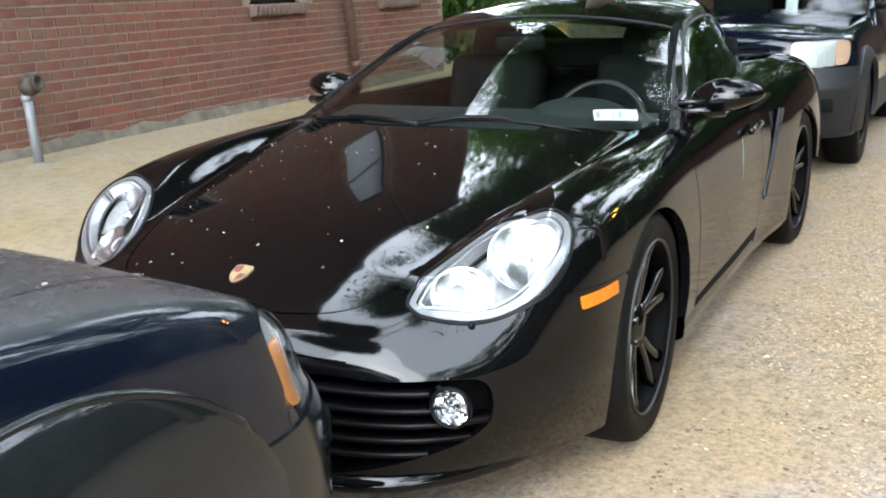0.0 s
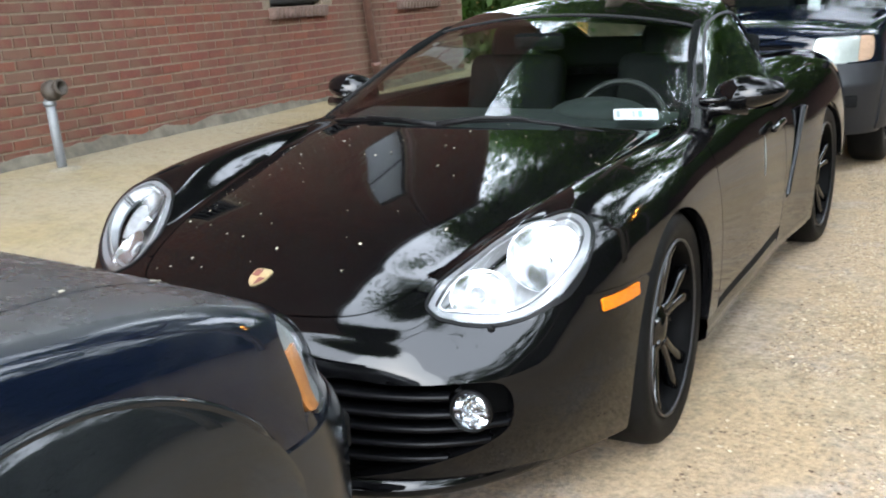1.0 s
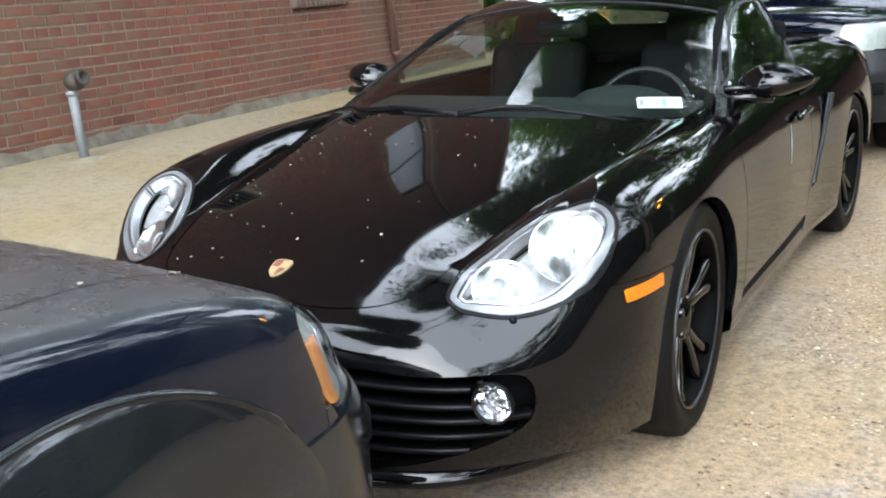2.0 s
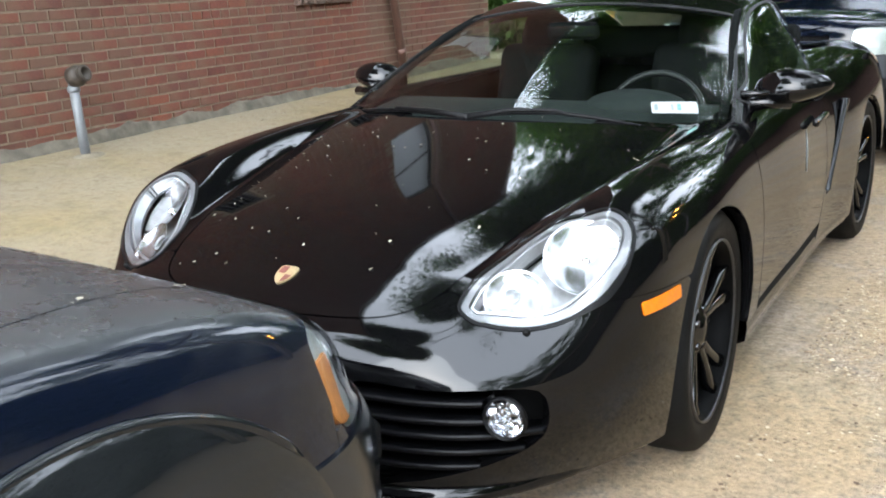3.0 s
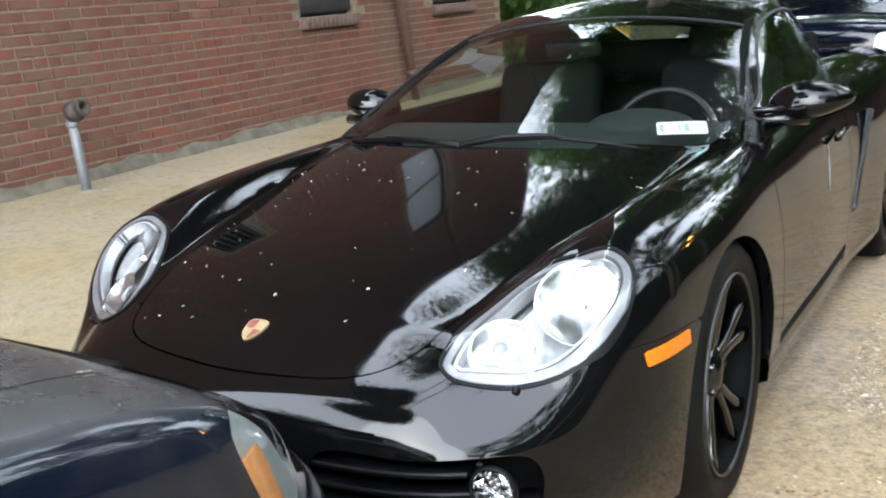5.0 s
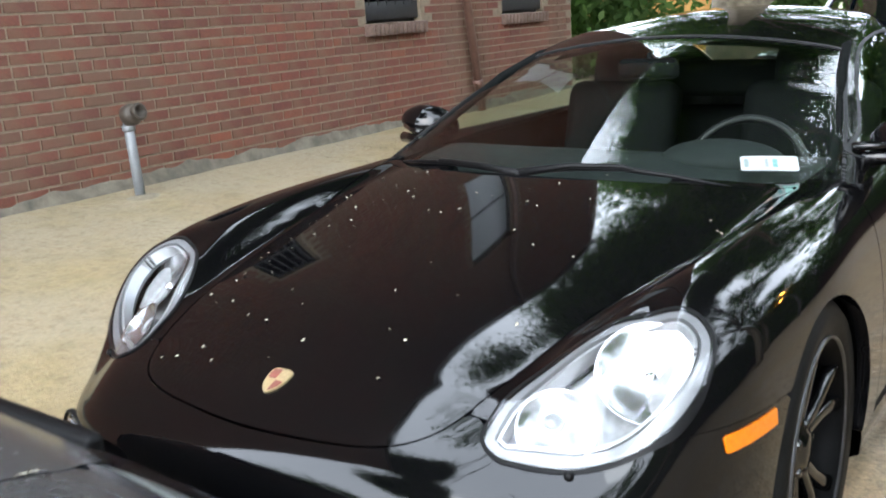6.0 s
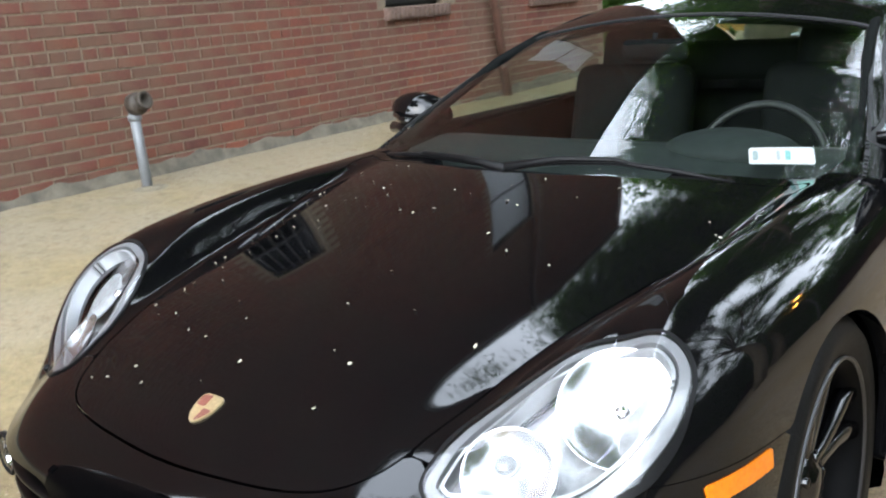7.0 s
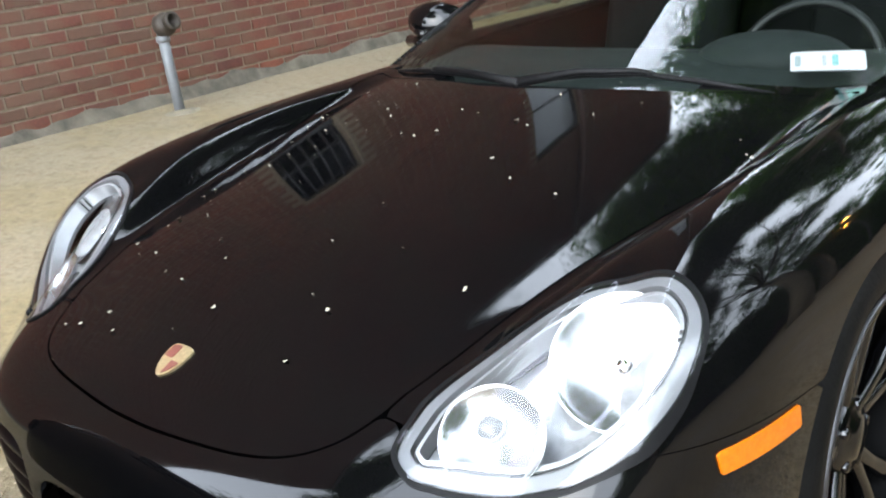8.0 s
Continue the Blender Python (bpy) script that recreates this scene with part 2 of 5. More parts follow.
def spline(keys):
    """A natural cubic curve through (place, value) keys, as a function of arrays; straight beyond its ends."""
    X = np.array([k[0] for k in keys], float)
    Y = np.array([k[1] for k in keys], float)
    n = len(X)
    h = np.diff(X)
    A = np.eye(n)
    b = np.zeros(n)
    for i in range(1, n - 1):
        A[i, i - 1:i + 2] = h[i - 1], 2 * (h[i - 1] + h[i]), h[i]
        b[i] = 6 * ((Y[i + 1] - Y[i]) / h[i] - (Y[i] - Y[i - 1]) / h[i - 1])
    M = np.linalg.solve(A, b)

    def at(x):
        x = np.asarray(x, float)
        q = np.clip(x, X[0], X[-1])
        i = np.clip(np.searchsorted(X, q) - 1, 0, n - 2)
        l, r, w = q - X[i], X[i + 1] - q, h[i]
        y = (M[i] * r ** 3 + M[i + 1] * l ** 3) / (6 * w) + (Y[i] / w - M[i] * w / 6) * r + (Y[i + 1] / w - M[i + 1] * w / 6) * l
        s0 = (Y[1] - Y[0]) / h[0] - h[0] * M[1] / 6
        s1 = (Y[-1] - Y[-2]) / h[-1] + h[-1] * M[-2] / 6
        return y + s0 * np.minimum(x - X[0], 0) + s1 * np.maximum(x - X[-1], 0)
    return at


def blend(k, *terms):
    """A rounded maximum."""
    top = np.max(np.stack(np.broadcast_arrays(*terms)), axis=0)
    return top + k * np.log(sum(np.exp((q - top) / k) for q in terms))


# the coupe's own frame: front axle at y = 0, nose towards -y, ground at z = 0
coupe_hood = spline([(-0.93, 0.472), (-0.85, 0.545), (-0.75, 0.598), (-0.5, 0.69), (-0.2, 0.757), (0.1, 0.812), (0.4, 0.86), (0.8, 0.895), (1.4, 0.92), (2.2, 0.928), (2.7, 0.916), (3.1, 0.89), (3.45, 0.8)])
coupe_bump = spline([(-0.95, 0.0), (-0.7, 0.03), (-0.45, 0.082), (-0.2, 0.122), (0.1, 0.11), (0.4, 0.065), (0.8, 0.02), (1.4, 0.0), (2.0, 0.02), (2.45, 0.042), (3.0, 0.03), (3.4, 0.0)])
coupe_edge = spline([(-0.95, 0.36), (-0.75, 0.40), (-0.685, 0.45), (-0.58, 0.488), (-0.463, 0.512), (-0.35, 0.533), (-0.2, 0.562), (0.05, 0.605), (0.4, 0.615), (1.0, 0.61)])
coupe_crown = spline([(-0.95, 0.383), (-0.8, 0.503), (-0.65, 0.62), (-0.55, 0.692), (-0.45, 0.74), (-0.35, 0.769), (-0.2, 0.793), (0.0, 0.811), (0.2, 0.822), (0.4, 0.83), (0.6, 0.838), (1.0, 0.86)])
coupe_wide = spline([(-0.9, 0.694), (-0.75, 0.758), (-0.6, 0.826), (-0.45, 0.862), (-0.3, 0.873), (0.0, 0.885), (0.45, 0.866), (1.1, 0.853), (1.5, 0.843), (1.75, 0.848), (2.05, 0.866), (2.3, 0.873), (2.6, 0.872), (3.1, 0.83), (3.45, 0.75)])


def coupe_body(x, y, z):
    a = np.abs(x)
    hood = coupe_hood(y) - 0.115 * a ** 2
    edge, ridge = coupe_edge(y), coupe_crown(y)
    steep = np.maximum(ridge - coupe_hood(y) + 0.115 * edge ** 2, 0.004) / (0.69 - edge) ** 2
    fender = ridge - np.where(a < 0.69, steep, 0.8) * (a - 0.69) ** 2
    front = blend(0.008, hood, np.where(a > 0.2, fender, -1.0))
    haunch = coupe_hood(y) - 0.1 * a ** 2 + coupe_bump(y) * np.exp(-((a - 0.67) / 0.17) ** 2)
    w = 1 / (1 + np.exp(-(y - 0.95) / 0.08))
    top = (1 - w) * front + w * haunch
    side = coupe_wide(y) - (0.4 + 0.1 * w) * np.maximum(z - 0.48, 0) ** 2 - (0.3 + 0.4 / (1 + np.exp((y + 0.38) / 0.04))) * np.maximum(0.45 - z, 0) ** 2
    nose = -0.925 + 0.47 * (a / 0.88) ** 4.5 + 0.3 * (z - 0.42) ** 2 + 1.18 * np.maximum(z - 0.45, 0) * np.exp(-((a - 0.635) / 0.12) ** 2)
    nose = nose + 1.9 * np.maximum(0.4 - z, 0) ** 2 * (a / 0.67) ** 3
    tail = 3.43 - 0.3 * (a / 0.88) ** 4 - 0.3 * (z - 0.5) ** 2
    return blend(0.04, z - top, a - side, nose - y, y - tail, 0.03 - z)


coupe_ridge = spline([(0.30, 0.835), (0.6, 0.963), (0.9, 1.085), (1.2, 1.18), (1.45, 1.23), (1.7, 1.25), (2.0, 1.237), (2.4, 1.13), (2.8, 1.02), (3.2, 0.9)])


def cabin_y(x, y):
    a = np.abs(x)
    return y - 0.35 * a ** 2 * np.clip((1.9 - y) / 0.9, 0, 1) ** 1.0


def coupe_cabin(x, y, z):
    a = np.abs(x)
    top = coupe_ridge(cabin_y(x, y)) - (0.05 + 0.17 * np.clip((y - 0.9) / 0.8, 0, 1)) * a ** 2
    side = 0.757 - 0.48 * (z - 0.85) - 0.5 * np.maximum(z - 0.85, 0) ** 2 - 0.3 * np.maximum(y - 1.55, 0) ** 1.5
    return blend(0.012, z - top, a - side)


def shoot(solid, eye, way, far):
    """Where rays that start inside a solid leave it."""
    lo, hi = np.zeros(eye.shape[:-1]), np.full(eye.shape[:-1], float(far))
    for _ in range(34):
        mid = (lo + hi) / 2
        p = eye + mid[..., None] * way
        inside = solid(p[..., 0], p[..., 1], p[..., 2]) < 0
        lo, hi = np.where(inside, mid, lo), np.where(inside, hi, mid)
    return eye + ((lo + hi) / 2)[..., None] * way


# ---- building tools ----
def part(name, bm, material, parent=None, label="", smooth=True):
    """Links a bmesh as one mesh object, under a thing or a part."""
    mesh = bpy.data.meshes.new(name)
    for f in bm.faces:
        f.smooth = smooth
    bm.to_mesh(mesh)
    bm.free()
    if material:
        mesh.materials.append(material)
    ob = new(name, mesh)
    if parent:
        ob.parent = parent
    if label:
        tagged(ob, label)
    return ob


def thing(name, label, category, at=None, group=""):
    ob = new(name)
    ob.empty_display_size = 0.2
    if at is not None:
        ob.matrix_basis = at
    return tagged(ob, label, category, group)


def box(bm, size, m, bevel=0.0, segments=2):
    """A bevelled box of the given size with its middle at the pose m."""
    if not isinstance(m, Matrix):
        m = Matrix.Translation(m)
    made = bmesh.ops.create_cube(bm, size=1.0, matrix=m @ Matrix.Diagonal((*size, 1)))
    if bevel:
        edges = list({e for v in made["verts"] for e in v.link_edges})
        bmesh.ops.bevel(bm, geom=edges, offset=bevel, segments=segments, affect="EDGES", profile=0.5)
    return bm


def tube(bm, points, radius, sides=12, caps=True):
    """A round bar along points; radius is a number or one number a point."""
    pts = [Vector(p) for p in points]
    radii = radius if isinstance(radius, (list, tuple)) else [radius] * len(pts)
    rings = []
    across = None
    for i, p in enumerate(pts):
        way = (pts[min(i + 1, len(pts) - 1)] - pts[max(i - 1, 0)]).normalized()
        if across is None:
            across = way.orthogonal().normalized()
        across = (across - way * across.dot(way)).normalized()
        up = way.cross(across)
        rings.append([bm.verts.new(p + radii[i] * (math.cos(q) * across + math.sin(q) * up)) for q in [2 * math.pi * k / sides for k in range(sides)]])
    for a, b in zip(rings, rings[1:]):
        for k in range(sides):
            bm.faces.new((a[k], a[(k + 1) % sides], b[(k + 1) % sides], b[k]))
    if caps:
        bm.faces.new(rings[0][::-1])
        bm.faces.new(rings[-1])
    return bm


def lathe(bm, profile, m=None, sides=48, close=False, caps=False):
    """Turns (radius, height) pairs round the z axis of the pose m."""
    m = m or Matrix()
    rings = []
    for r, h in profile:
        rings.append([bm.verts.new(m @ Vector((r * math.cos(q), r * math.sin(q), h))) for q in [2 * math.pi * k / sides for k in range(sides)]])
    pairs = list(zip(rings, rings[1:])) + ([(rings[-1], rings[0])] if close else [])
    for a, b in pairs:
        for k in range(sides):
            bm.faces.new((a[k], a[(k + 1) % sides], b[(k + 1) % sides], b[k]))
    if caps:
        if profile[0][0] > 0.0005:
            bm.faces.new(rings[0][::-1])
        if profile[-1][0] > 0.0005:
            bm.faces.new(rings[-1])
    bmesh.ops.remove_doubles(bm, verts=bm.verts, dist=1e-6)
    return bm


def slopes(solid, P, step=0.002):
    """Outward unit normals of a solid at points."""
    x, y, z = P[..., 0], P[..., 1], P[..., 2]
    g = np.stack([solid(x + step, y, z) - solid(x - step, y, z), solid(x, y + step, z) - solid(x, y - step, z), solid(x, y, z + step) - solid(x, y, z - step)], axis=-1)
    return g / np.maximum(np.linalg.norm(g, axis=-1, keepdims=True), 1e-9)


def sheet(us, vs, place, keep=None, solid=None, lift=0.0, rim=0.014, flip=False):
    """A curved panel: the grid us x vs laid out by place(u, v), trimmed to where keep(points) > 0, raised by lift along the
    solid's normals, with its border turned inwards by rim."""
    U, V = np.meshgrid(np.array(us, float), np.array(vs, float), indexing="ij")
    P = place(U, V)
    D = keep(P) if keep else np.ones(U.shape)
    n, m = U.shape
    ids = {}
    pts, seeds = [], []
    for i in range(n):
        for j in range(m):
            if D[i, j] >= 0:
                ids[(i, j)] = len(pts)
                pts.append(P[i, j])
    crossings = []
    for i in range(n):
        for j in range(m):
            for a, b in ((i + 1, j), (i, j + 1)):
                if a < n and b < m and (D[i, j] >= 0) != (D[a, b] >= 0):
                    crossings.append((i, j, a, b))
    if crossings:
        c = np.array(crossings)
        u0, v0, d0 = U[c[:, 0], c[:, 1]], V[c[:, 0], c[:, 1]], D[c[:, 0], c[:, 1]]
        u1, v1, d1 = U[c[:, 2], c[:, 3]], V[c[:, 2], c[:, 3]], D[c[:, 2], c[:, 3]]
        lo, hi = np.zeros(len(c)), np.ones(len(c))
        for _ in range(9):
            mid = (lo + hi) / 2
            dm = keep(place(u0 + (u1 - u0) * mid, v0 + (v1 - v0) * mid))
            same = (dm >= 0) == (d0 >= 0)
            lo, hi = np.where(same, mid, lo), np.where(same, hi, mid)
        mid = (lo + hi) / 2
        Q = place(u0 + (u1 - u0) * mid, v0 + (v1 - v0) * mid)
        for key, q in zip(crossings, Q):
            ids[key] = len(pts)
            pts.append(q)
    pts = np.array(pts)
    N = slopes(solid, pts) if solid else None
    if lift and solid:
        pts = pts + lift * N
    bm = bmesh.new()
    verts = [bm.verts.new(p) for p in pts.tolist()]
    for i in range(n - 1):
        for j in range(m - 1):
            ring = [(i, j), (i + 1, j), (i + 1, j + 1), (i, j + 1)]
            face = []
            for k in range(4):
                a, b = ring[k], ring[(k + 1) % 4]
                if a in ids:
                    face.append(ids[a])
                key = (*min(a, b), *max(a, b))
                if key in ids:
                    face.append(ids[key])
            if len(face) >= 3:
                bm.faces.new([verts[q] for q in (face[::-1] if flip else face)])
    bmesh.ops.remove_doubles(bm, verts=bm.verts, dist=2e-4)
    bmesh.ops.dissolve_degenerate(bm, dist=1e-4, edges=bm.edges)
    if solid:
        bm.normal_update()
        face = max(bm.faces, key=lambda f: f.calc_area())
        c = np.array(face.calc_center_median())
        if float(np.dot(slopes(solid, c[None])[0], np.array(face.normal))) < 0:
            bmesh.ops.reverse_faces(bm, faces=bm.faces)
    if rim:
        bm.normal_update()
        normal = {v: v.normal.copy() for v in bm.verts}
        border = [e for e in bm.edges if e.is_boundary]
        out = bmesh.ops.extrude_edge_only(bm, edges=border)["geom"]
        fresh = [g for g in out if isinstance(g, bmesh.types.BMVert)]
        for v in fresh:
            old = [e.other_vert(v) for e in v.link_edges if e.other_vert(v) in normal]
            if old:
                v.co = v.co - normal[old[0]] * rim
        for e in border:
            if e.is_valid:
                e.smooth = False
    return bm


def steps(a, b, d):
    return np.linspace(a, b, max(2, int(round(abs(b - a) / d)) + 1))


def plan_rays(solid, low, high):
    """Lays (x, y) on a solid from above."""
    def place(u, v):
        eye = np.stack([u, v, np.full(u.shape, low)], axis=-1)
        return shoot(solid, eye, np.array((0.0, 0.0, 1.0)), high - low)
    return place


def spine_rays(solid, cx, cz):
    """Lays (y, angle from upright in degrees) on a solid, from a line along it."""
    def place(u, v):
        q = np.radians(v)
        eye = np.stack([np.full(u.shape, cx), u, np.full(u.shape, cz)], axis=-1)
        way = np.stack([np.sin(q) * np.sign(cx if cx else 1), np.zeros(u.shape), np.cos(q)], axis=-1)
        return shoot(solid, eye, way, 1.2)
    return place


def ball_rays(solid, cx, cy, cz):
    """Lays (bearing from -y, height angle) on a solid, from a point within."""
    def place(u, v):
        q, e = np.radians(u), np.radians(v)
        way = np.stack([np.sin(q) * np.cos(e), -np.cos(q) * np.cos(e), np.sin(e)], axis=-1)
        eye = np.broadcast_to(np.array((cx, cy, cz)), way.shape)
        return shoot(solid, eye, way, 1.6)
    return place


def loop_gap(points):
    """A signed distance to a closed smooth outline in two coordinates: positive inside."""
    base = np.array(points, float)
    n = len(base)
    out = []
    for i in range(n):
        p0, p1, p2, p3 = base[i - 1], base[i], base[(i + 1) % n], base[(i + 2) % n]
        for q in np.linspace(0, 1, 10, endpoint=False):
            out.append(0.5 * (2 * p1 + (p2 - p0) * q + (2 * p0 - 5 * p1 + 4 * p2 - p3) * q ** 2 + (3 * p1 - p0 - 3 * p2 + p3) * q ** 3))
    A = np.array(out)
    B = np.roll(A, -1, axis=0)

    def gap(a, b):
        q = np.stack([a, b], axis=-1)
        flat = q.reshape(-1, 2)
        far = np.full(len(flat), 9.0)
        odd = np.zeros(len(flat), bool)
        for s, e in zip(A, B):
            d = e - s
            h = np.clip(((flat - s) @ d) / max(d @ d, 1e-12), 0, 1)
            far = np.minimum(far, np.hypot(*(flat - s - h[:, None] * d).T))
            cross = (s[1] > flat[:, 1]) != (e[1] > flat[:, 1])
            if cross.any():
                xs = s[0] + (flat[:, 1] - s[1]) * (e[0] - s[0]) / (e[1] - s[1] if e[1] != s[1] else 1e-12)
                odd ^= cross & (flat[:, 0] < xs)
        return np.where(odd, far, -far).reshape(q.shape[:-1])
    return gap


# ---- the setting ----
def wall_x(y):
    return -4.30 - 0.06 * (y - 1.5)


WALL_TURN = math.degrees(math.atan(0.06))
WALL_POSE = pose(wall_x(0.0), 0.0, 0.0, 0, 0, WALL_TURN)  # local y runs along the wall, +x faces the yard
WALL_FROM, WALL_TO, WALL_TOP = -3.9, 8.85, 8.25
GRADE = spline([(-60, 0.3), (-4.6, 0.25), (-3.9, 0.222), (-2.6, 0.13), (-1.6, 0.035), (-0.9, 0.0), (0, 0.0), (60, 0.0)])


def ground_z(x, y):
    lumps = 0.012 * noise.noise((x * 0.7, y * 0.7, 3.1)) + 0.005 * noise.noise((x * 2.6, y * 2.6, 7.7))
    return float(GRADE(x)) + (lumps if abs(x) > 1.3 or y < -3.5 or y > 7 else 0.3 * lumps)


def build_ground():
    bm = bmesh.new()
    xs = sorted({-800.0, -200.0, -60.0, -20.0, -9.0, *np.arange(-6.0, 6.01, 0.12).round(3).tolist(), 9.0, 20.0, 60.0, 200.0, 800.0})
    ys = sorted({-800.0, -200.0, -60.0, -20.0, *np.arange(-6.0, 14.01, 0.16).round(3).tolist(), 20.0, 60.0, 200.0, 800.0})
    grid = [[bm.verts.new((x, y, ground_z(x, y))) for y in ys] for x in xs]
    for i in range(len(xs) - 1):
        for j in range(len(ys) - 1):
            bm.faces.new((grid[i][j], grid[i + 1][j], grid[i + 1][j + 1], grid[i][j + 1]))
    ob = part("ground", bm, GROUND)
    tagged(ob, "tan sandy gravel and worn concrete strewn with blossom", "ground", kind="structure")


build_ground()

# windows of the wall: along, sill height, width, height
LOW_WINDOWS = [(2.47, 1.74, 0.74, 1.3), (5.18, 1.21, 0.86, 1.2), (7.64, 1.21, 0.94, 1.2)]
HIGH_WINDOWS = [(5.7, 3.5, 0.95, 2.2)]
COURSE, BRICK_LONG, JOINT = 0.0765, 0.219, 0.0145


def in_window(y0, y1, z0, z1):
    return any(y1 > y - w / 2 and y0 < y + w / 2 and z1 > z and z0 < z + h for y, z, w, h in LOW_WINDOWS + HIGH_WINDOWS)


def build_wall():
    """The mortar core with its openings, and the bricks on its face."""
    bm = bmesh.new()
    ys = sorted({WALL_FROM, WALL_TO, *[y + s * w / 2 for y, z, w, h in LOW_WINDOWS + HIGH_WINDOWS for s in (-1, 1)]})
    zs = sorted({-0.3, WALL_TOP, *[z + k * h for y, z, w, h in LOW_WINDOWS + HIGH_WINDOWS for k in (0, 1)]})
    for y0, y1 in zip(ys, ys[1:]):
        for z0, z1 in zip(zs, zs[1:]):
            if in_window(y0 + 0.001, y1 - 0.001, z0 + 0.001, z1 - 0.001):
                continue
            box(bm, (0.32, y1 - y0, z1 - z0), (-0.1605, (y0 + y1) / 2, (z0 + z1) / 2))
    bmesh.ops.remove_doubles(bm, verts=bm.verts, dist=1e-4)
    wall = part("wall_west", bm, MORTAR, None, smooth=False)
    wall.matrix_basis = WALL_POSE
    tagged(wall, "weathered red brick wall with pale mortar joints", "wall", kind="structure")
    return wall


WALL = build_wall()


def window_low(y, z, w, h):
    base = thing("barred_window", "small dark window with vertical iron bars in a brick wall", "window", WALL_POSE @ pose(0, y, z), "barred windows")
    bm = bmesh.new()
    for dy in (-1, 1):
        box(bm, (0.06, 0.05, h), (-0.11, dy * (w / 2 - 0.025), h / 2), 0.005)
    for dz in (0.03, h * 0.5, h - 0.025):
        box(bm, (0.06, w - 0.1, 0.05), (-0.11, 0, dz), 0.005)
    part("window_frame", bm, IRON, base)
    bm = bmesh.new()
    box(bm, (0.006, w - 0.1, h - 0.1), (-0.125, 0, h / 2))
    part("pane", bm, plain_pane, base)
    # black backing board added in place of the unlit room
    bm = bmesh.new()
    box(bm, (0.012, w, h), (-0.31, 0, h / 2))
    part("room_shade_board", bm, CABIN, base)
    if y > 4:
        bm = bmesh.new()
        box(bm, (0.01, w * 0.55, h * 0.78), (-0.2, -w * 0.2, h * 0.58), 0.002)
        part("blind", bm, CURTAIN, base, "pale window blind")
    bm = bmesh.new()
    box(bm, (0.02, w - 0.02, 0.16), (-0.035, 0, 0.11), 0.004)
    part("lower_panel", bm, IRON, base)
    for k in range(6):
        bm = bmesh.new()
        tube(bm, [(-0.03, -w / 2 + w * (k + 0.7) / 6.4, 0.16), (-0.03, -w / 2 + w * (k + 0.7) / 6.4, h)], 0.011, 8)
        part("bar", bm, IRON, base)
    bm = bmesh.new()
    box(bm, (0.12, w + 0.07, 0.105), pose(0.0, 0, -0.055, 0, 4, 0), 0.008)
    sill = part("window_sill", bm, SILL, base, "row of upright bricks as a sill")
    for k in range(13):
        bm = bmesh.new()
        box(bm, (0.115, (w + 0.05) / 13 - 0.012, 0.1), pose(0.012, -(w + 0.05) / 2 + (w + 0.05) * (k + 0.5) / 13, -0.053, 0, 4, 0), 0.006, 1)
        part("brick", bm, SILL, sill)
    return base


plain_pane = pane("window glass", (0.25, 0.3, 0.3), 1.22)
for spot in LOW_WINDOWS:
    window_low(*spot)


def window_high(y, z, w, h):
    base = thing("sash_window", "dark framed sash window high in the brick wall", "window", WALL_POSE @ pose(0, y, z), "upper windows")
    bm = bmesh.new()
    for dy in (-1, 1):
        box(bm, (0.07, 0.07, h), (-0.09, dy * (w / 2 - 0.035), h / 2), 0.006)
    for dz in (0.035, h / 2, h - 0.035):
        box(bm, (0.07, w - 0.14, 0.06), (-0.09, 0, dz), 0.006)
    part("window_frame", bm, IRON, base)
    for k in range(2):
        bm = bmesh.new()
        box(bm, (0.006, w - 0.14, h / 2 - 0.06), (-0.1, 0, h * (0.26 + 0.48 * k)))
        part("pane", bm, plain_pane, base)
    # pale board before the panes: blind and reflected sky put into one colour
    if y > 5:
        bm = bmesh.new()
        box(bm, (0.02, w - 0.15, h - 0.1), (-0.08, 0, h / 2), 0.004)
        part("shutter", bm, CURTAIN, base)


for spot in HIGH_WINDOWS:
    window_high(*spot)


def build_base_course():
    """A rough cement fillet along the foot of the wall."""
    bm = bmesh.new()
    r = random.Random(4)
    prof = [(-0.03, 0.35), (0.007, 0.342), (0.012, 0.32), (0.035, 0.28), (0.06, 0.22), (0.07, 0.1)]
    rings = []
    for k in range(420):
        y = WALL_FROM + (WALL_TO - WALL_FROM) * k / 419
        dz = 0.08 * noise.noise((y * 0.6, 1, 2)) + 0.04 * noise.noise((y * 3.3, 5, 2)) + 0.02 * noise.noise((y * 9, 5, 2))
        rings.append([bm.verts.new((x * (1 + 0.25 * noise.noise((y * 3, z * 9, 0))), y, z - 0.03 + dz * (z - 0.1) / 0.3)) for x, z in prof])
    for a, b in zip(rings, rings[1:]):
        for i in range(len(prof) - 1):
            bm.faces.new((a[i], b[i], b[i + 1], a[i + 1]))
    ob = part("baseboard", bm, CEMENT)
    ob.matrix_basis = WALL_POSE
    tagged(ob, "rough grey cement strip along the wall's foot", "wall base", kind="structure")


build_base_course()


def build_roofline():
    bm = bmesh.new()
    box(bm, (0.42, WALL_TO - WALL_FROM + 0.1, 0.12), (-0.15, (WALL_FROM + WALL_TO) / 2, WALL_TOP + 0.06), 0.01)
    ob = part("trim", bm, CEMENT)
    ob.matrix_basis = WALL_POSE
    tagged(ob, "stone coping along the top of the brick wall", "coping", kind="structure")
    bm = bmesh.new()
    box(bm, (7.0, 0.32, WALL_TOP + 0.3), (-3.84, WALL_TO - 0.17, WALL_TOP / 2 - 0.15))
    ob = part("wall_north", bm, MORTAR, smooth=False)
    ob.matrix_basis = WALL_POSE
    tagged(ob, "return wall of the brick house", "wall", kind="structure")


build_roofline()


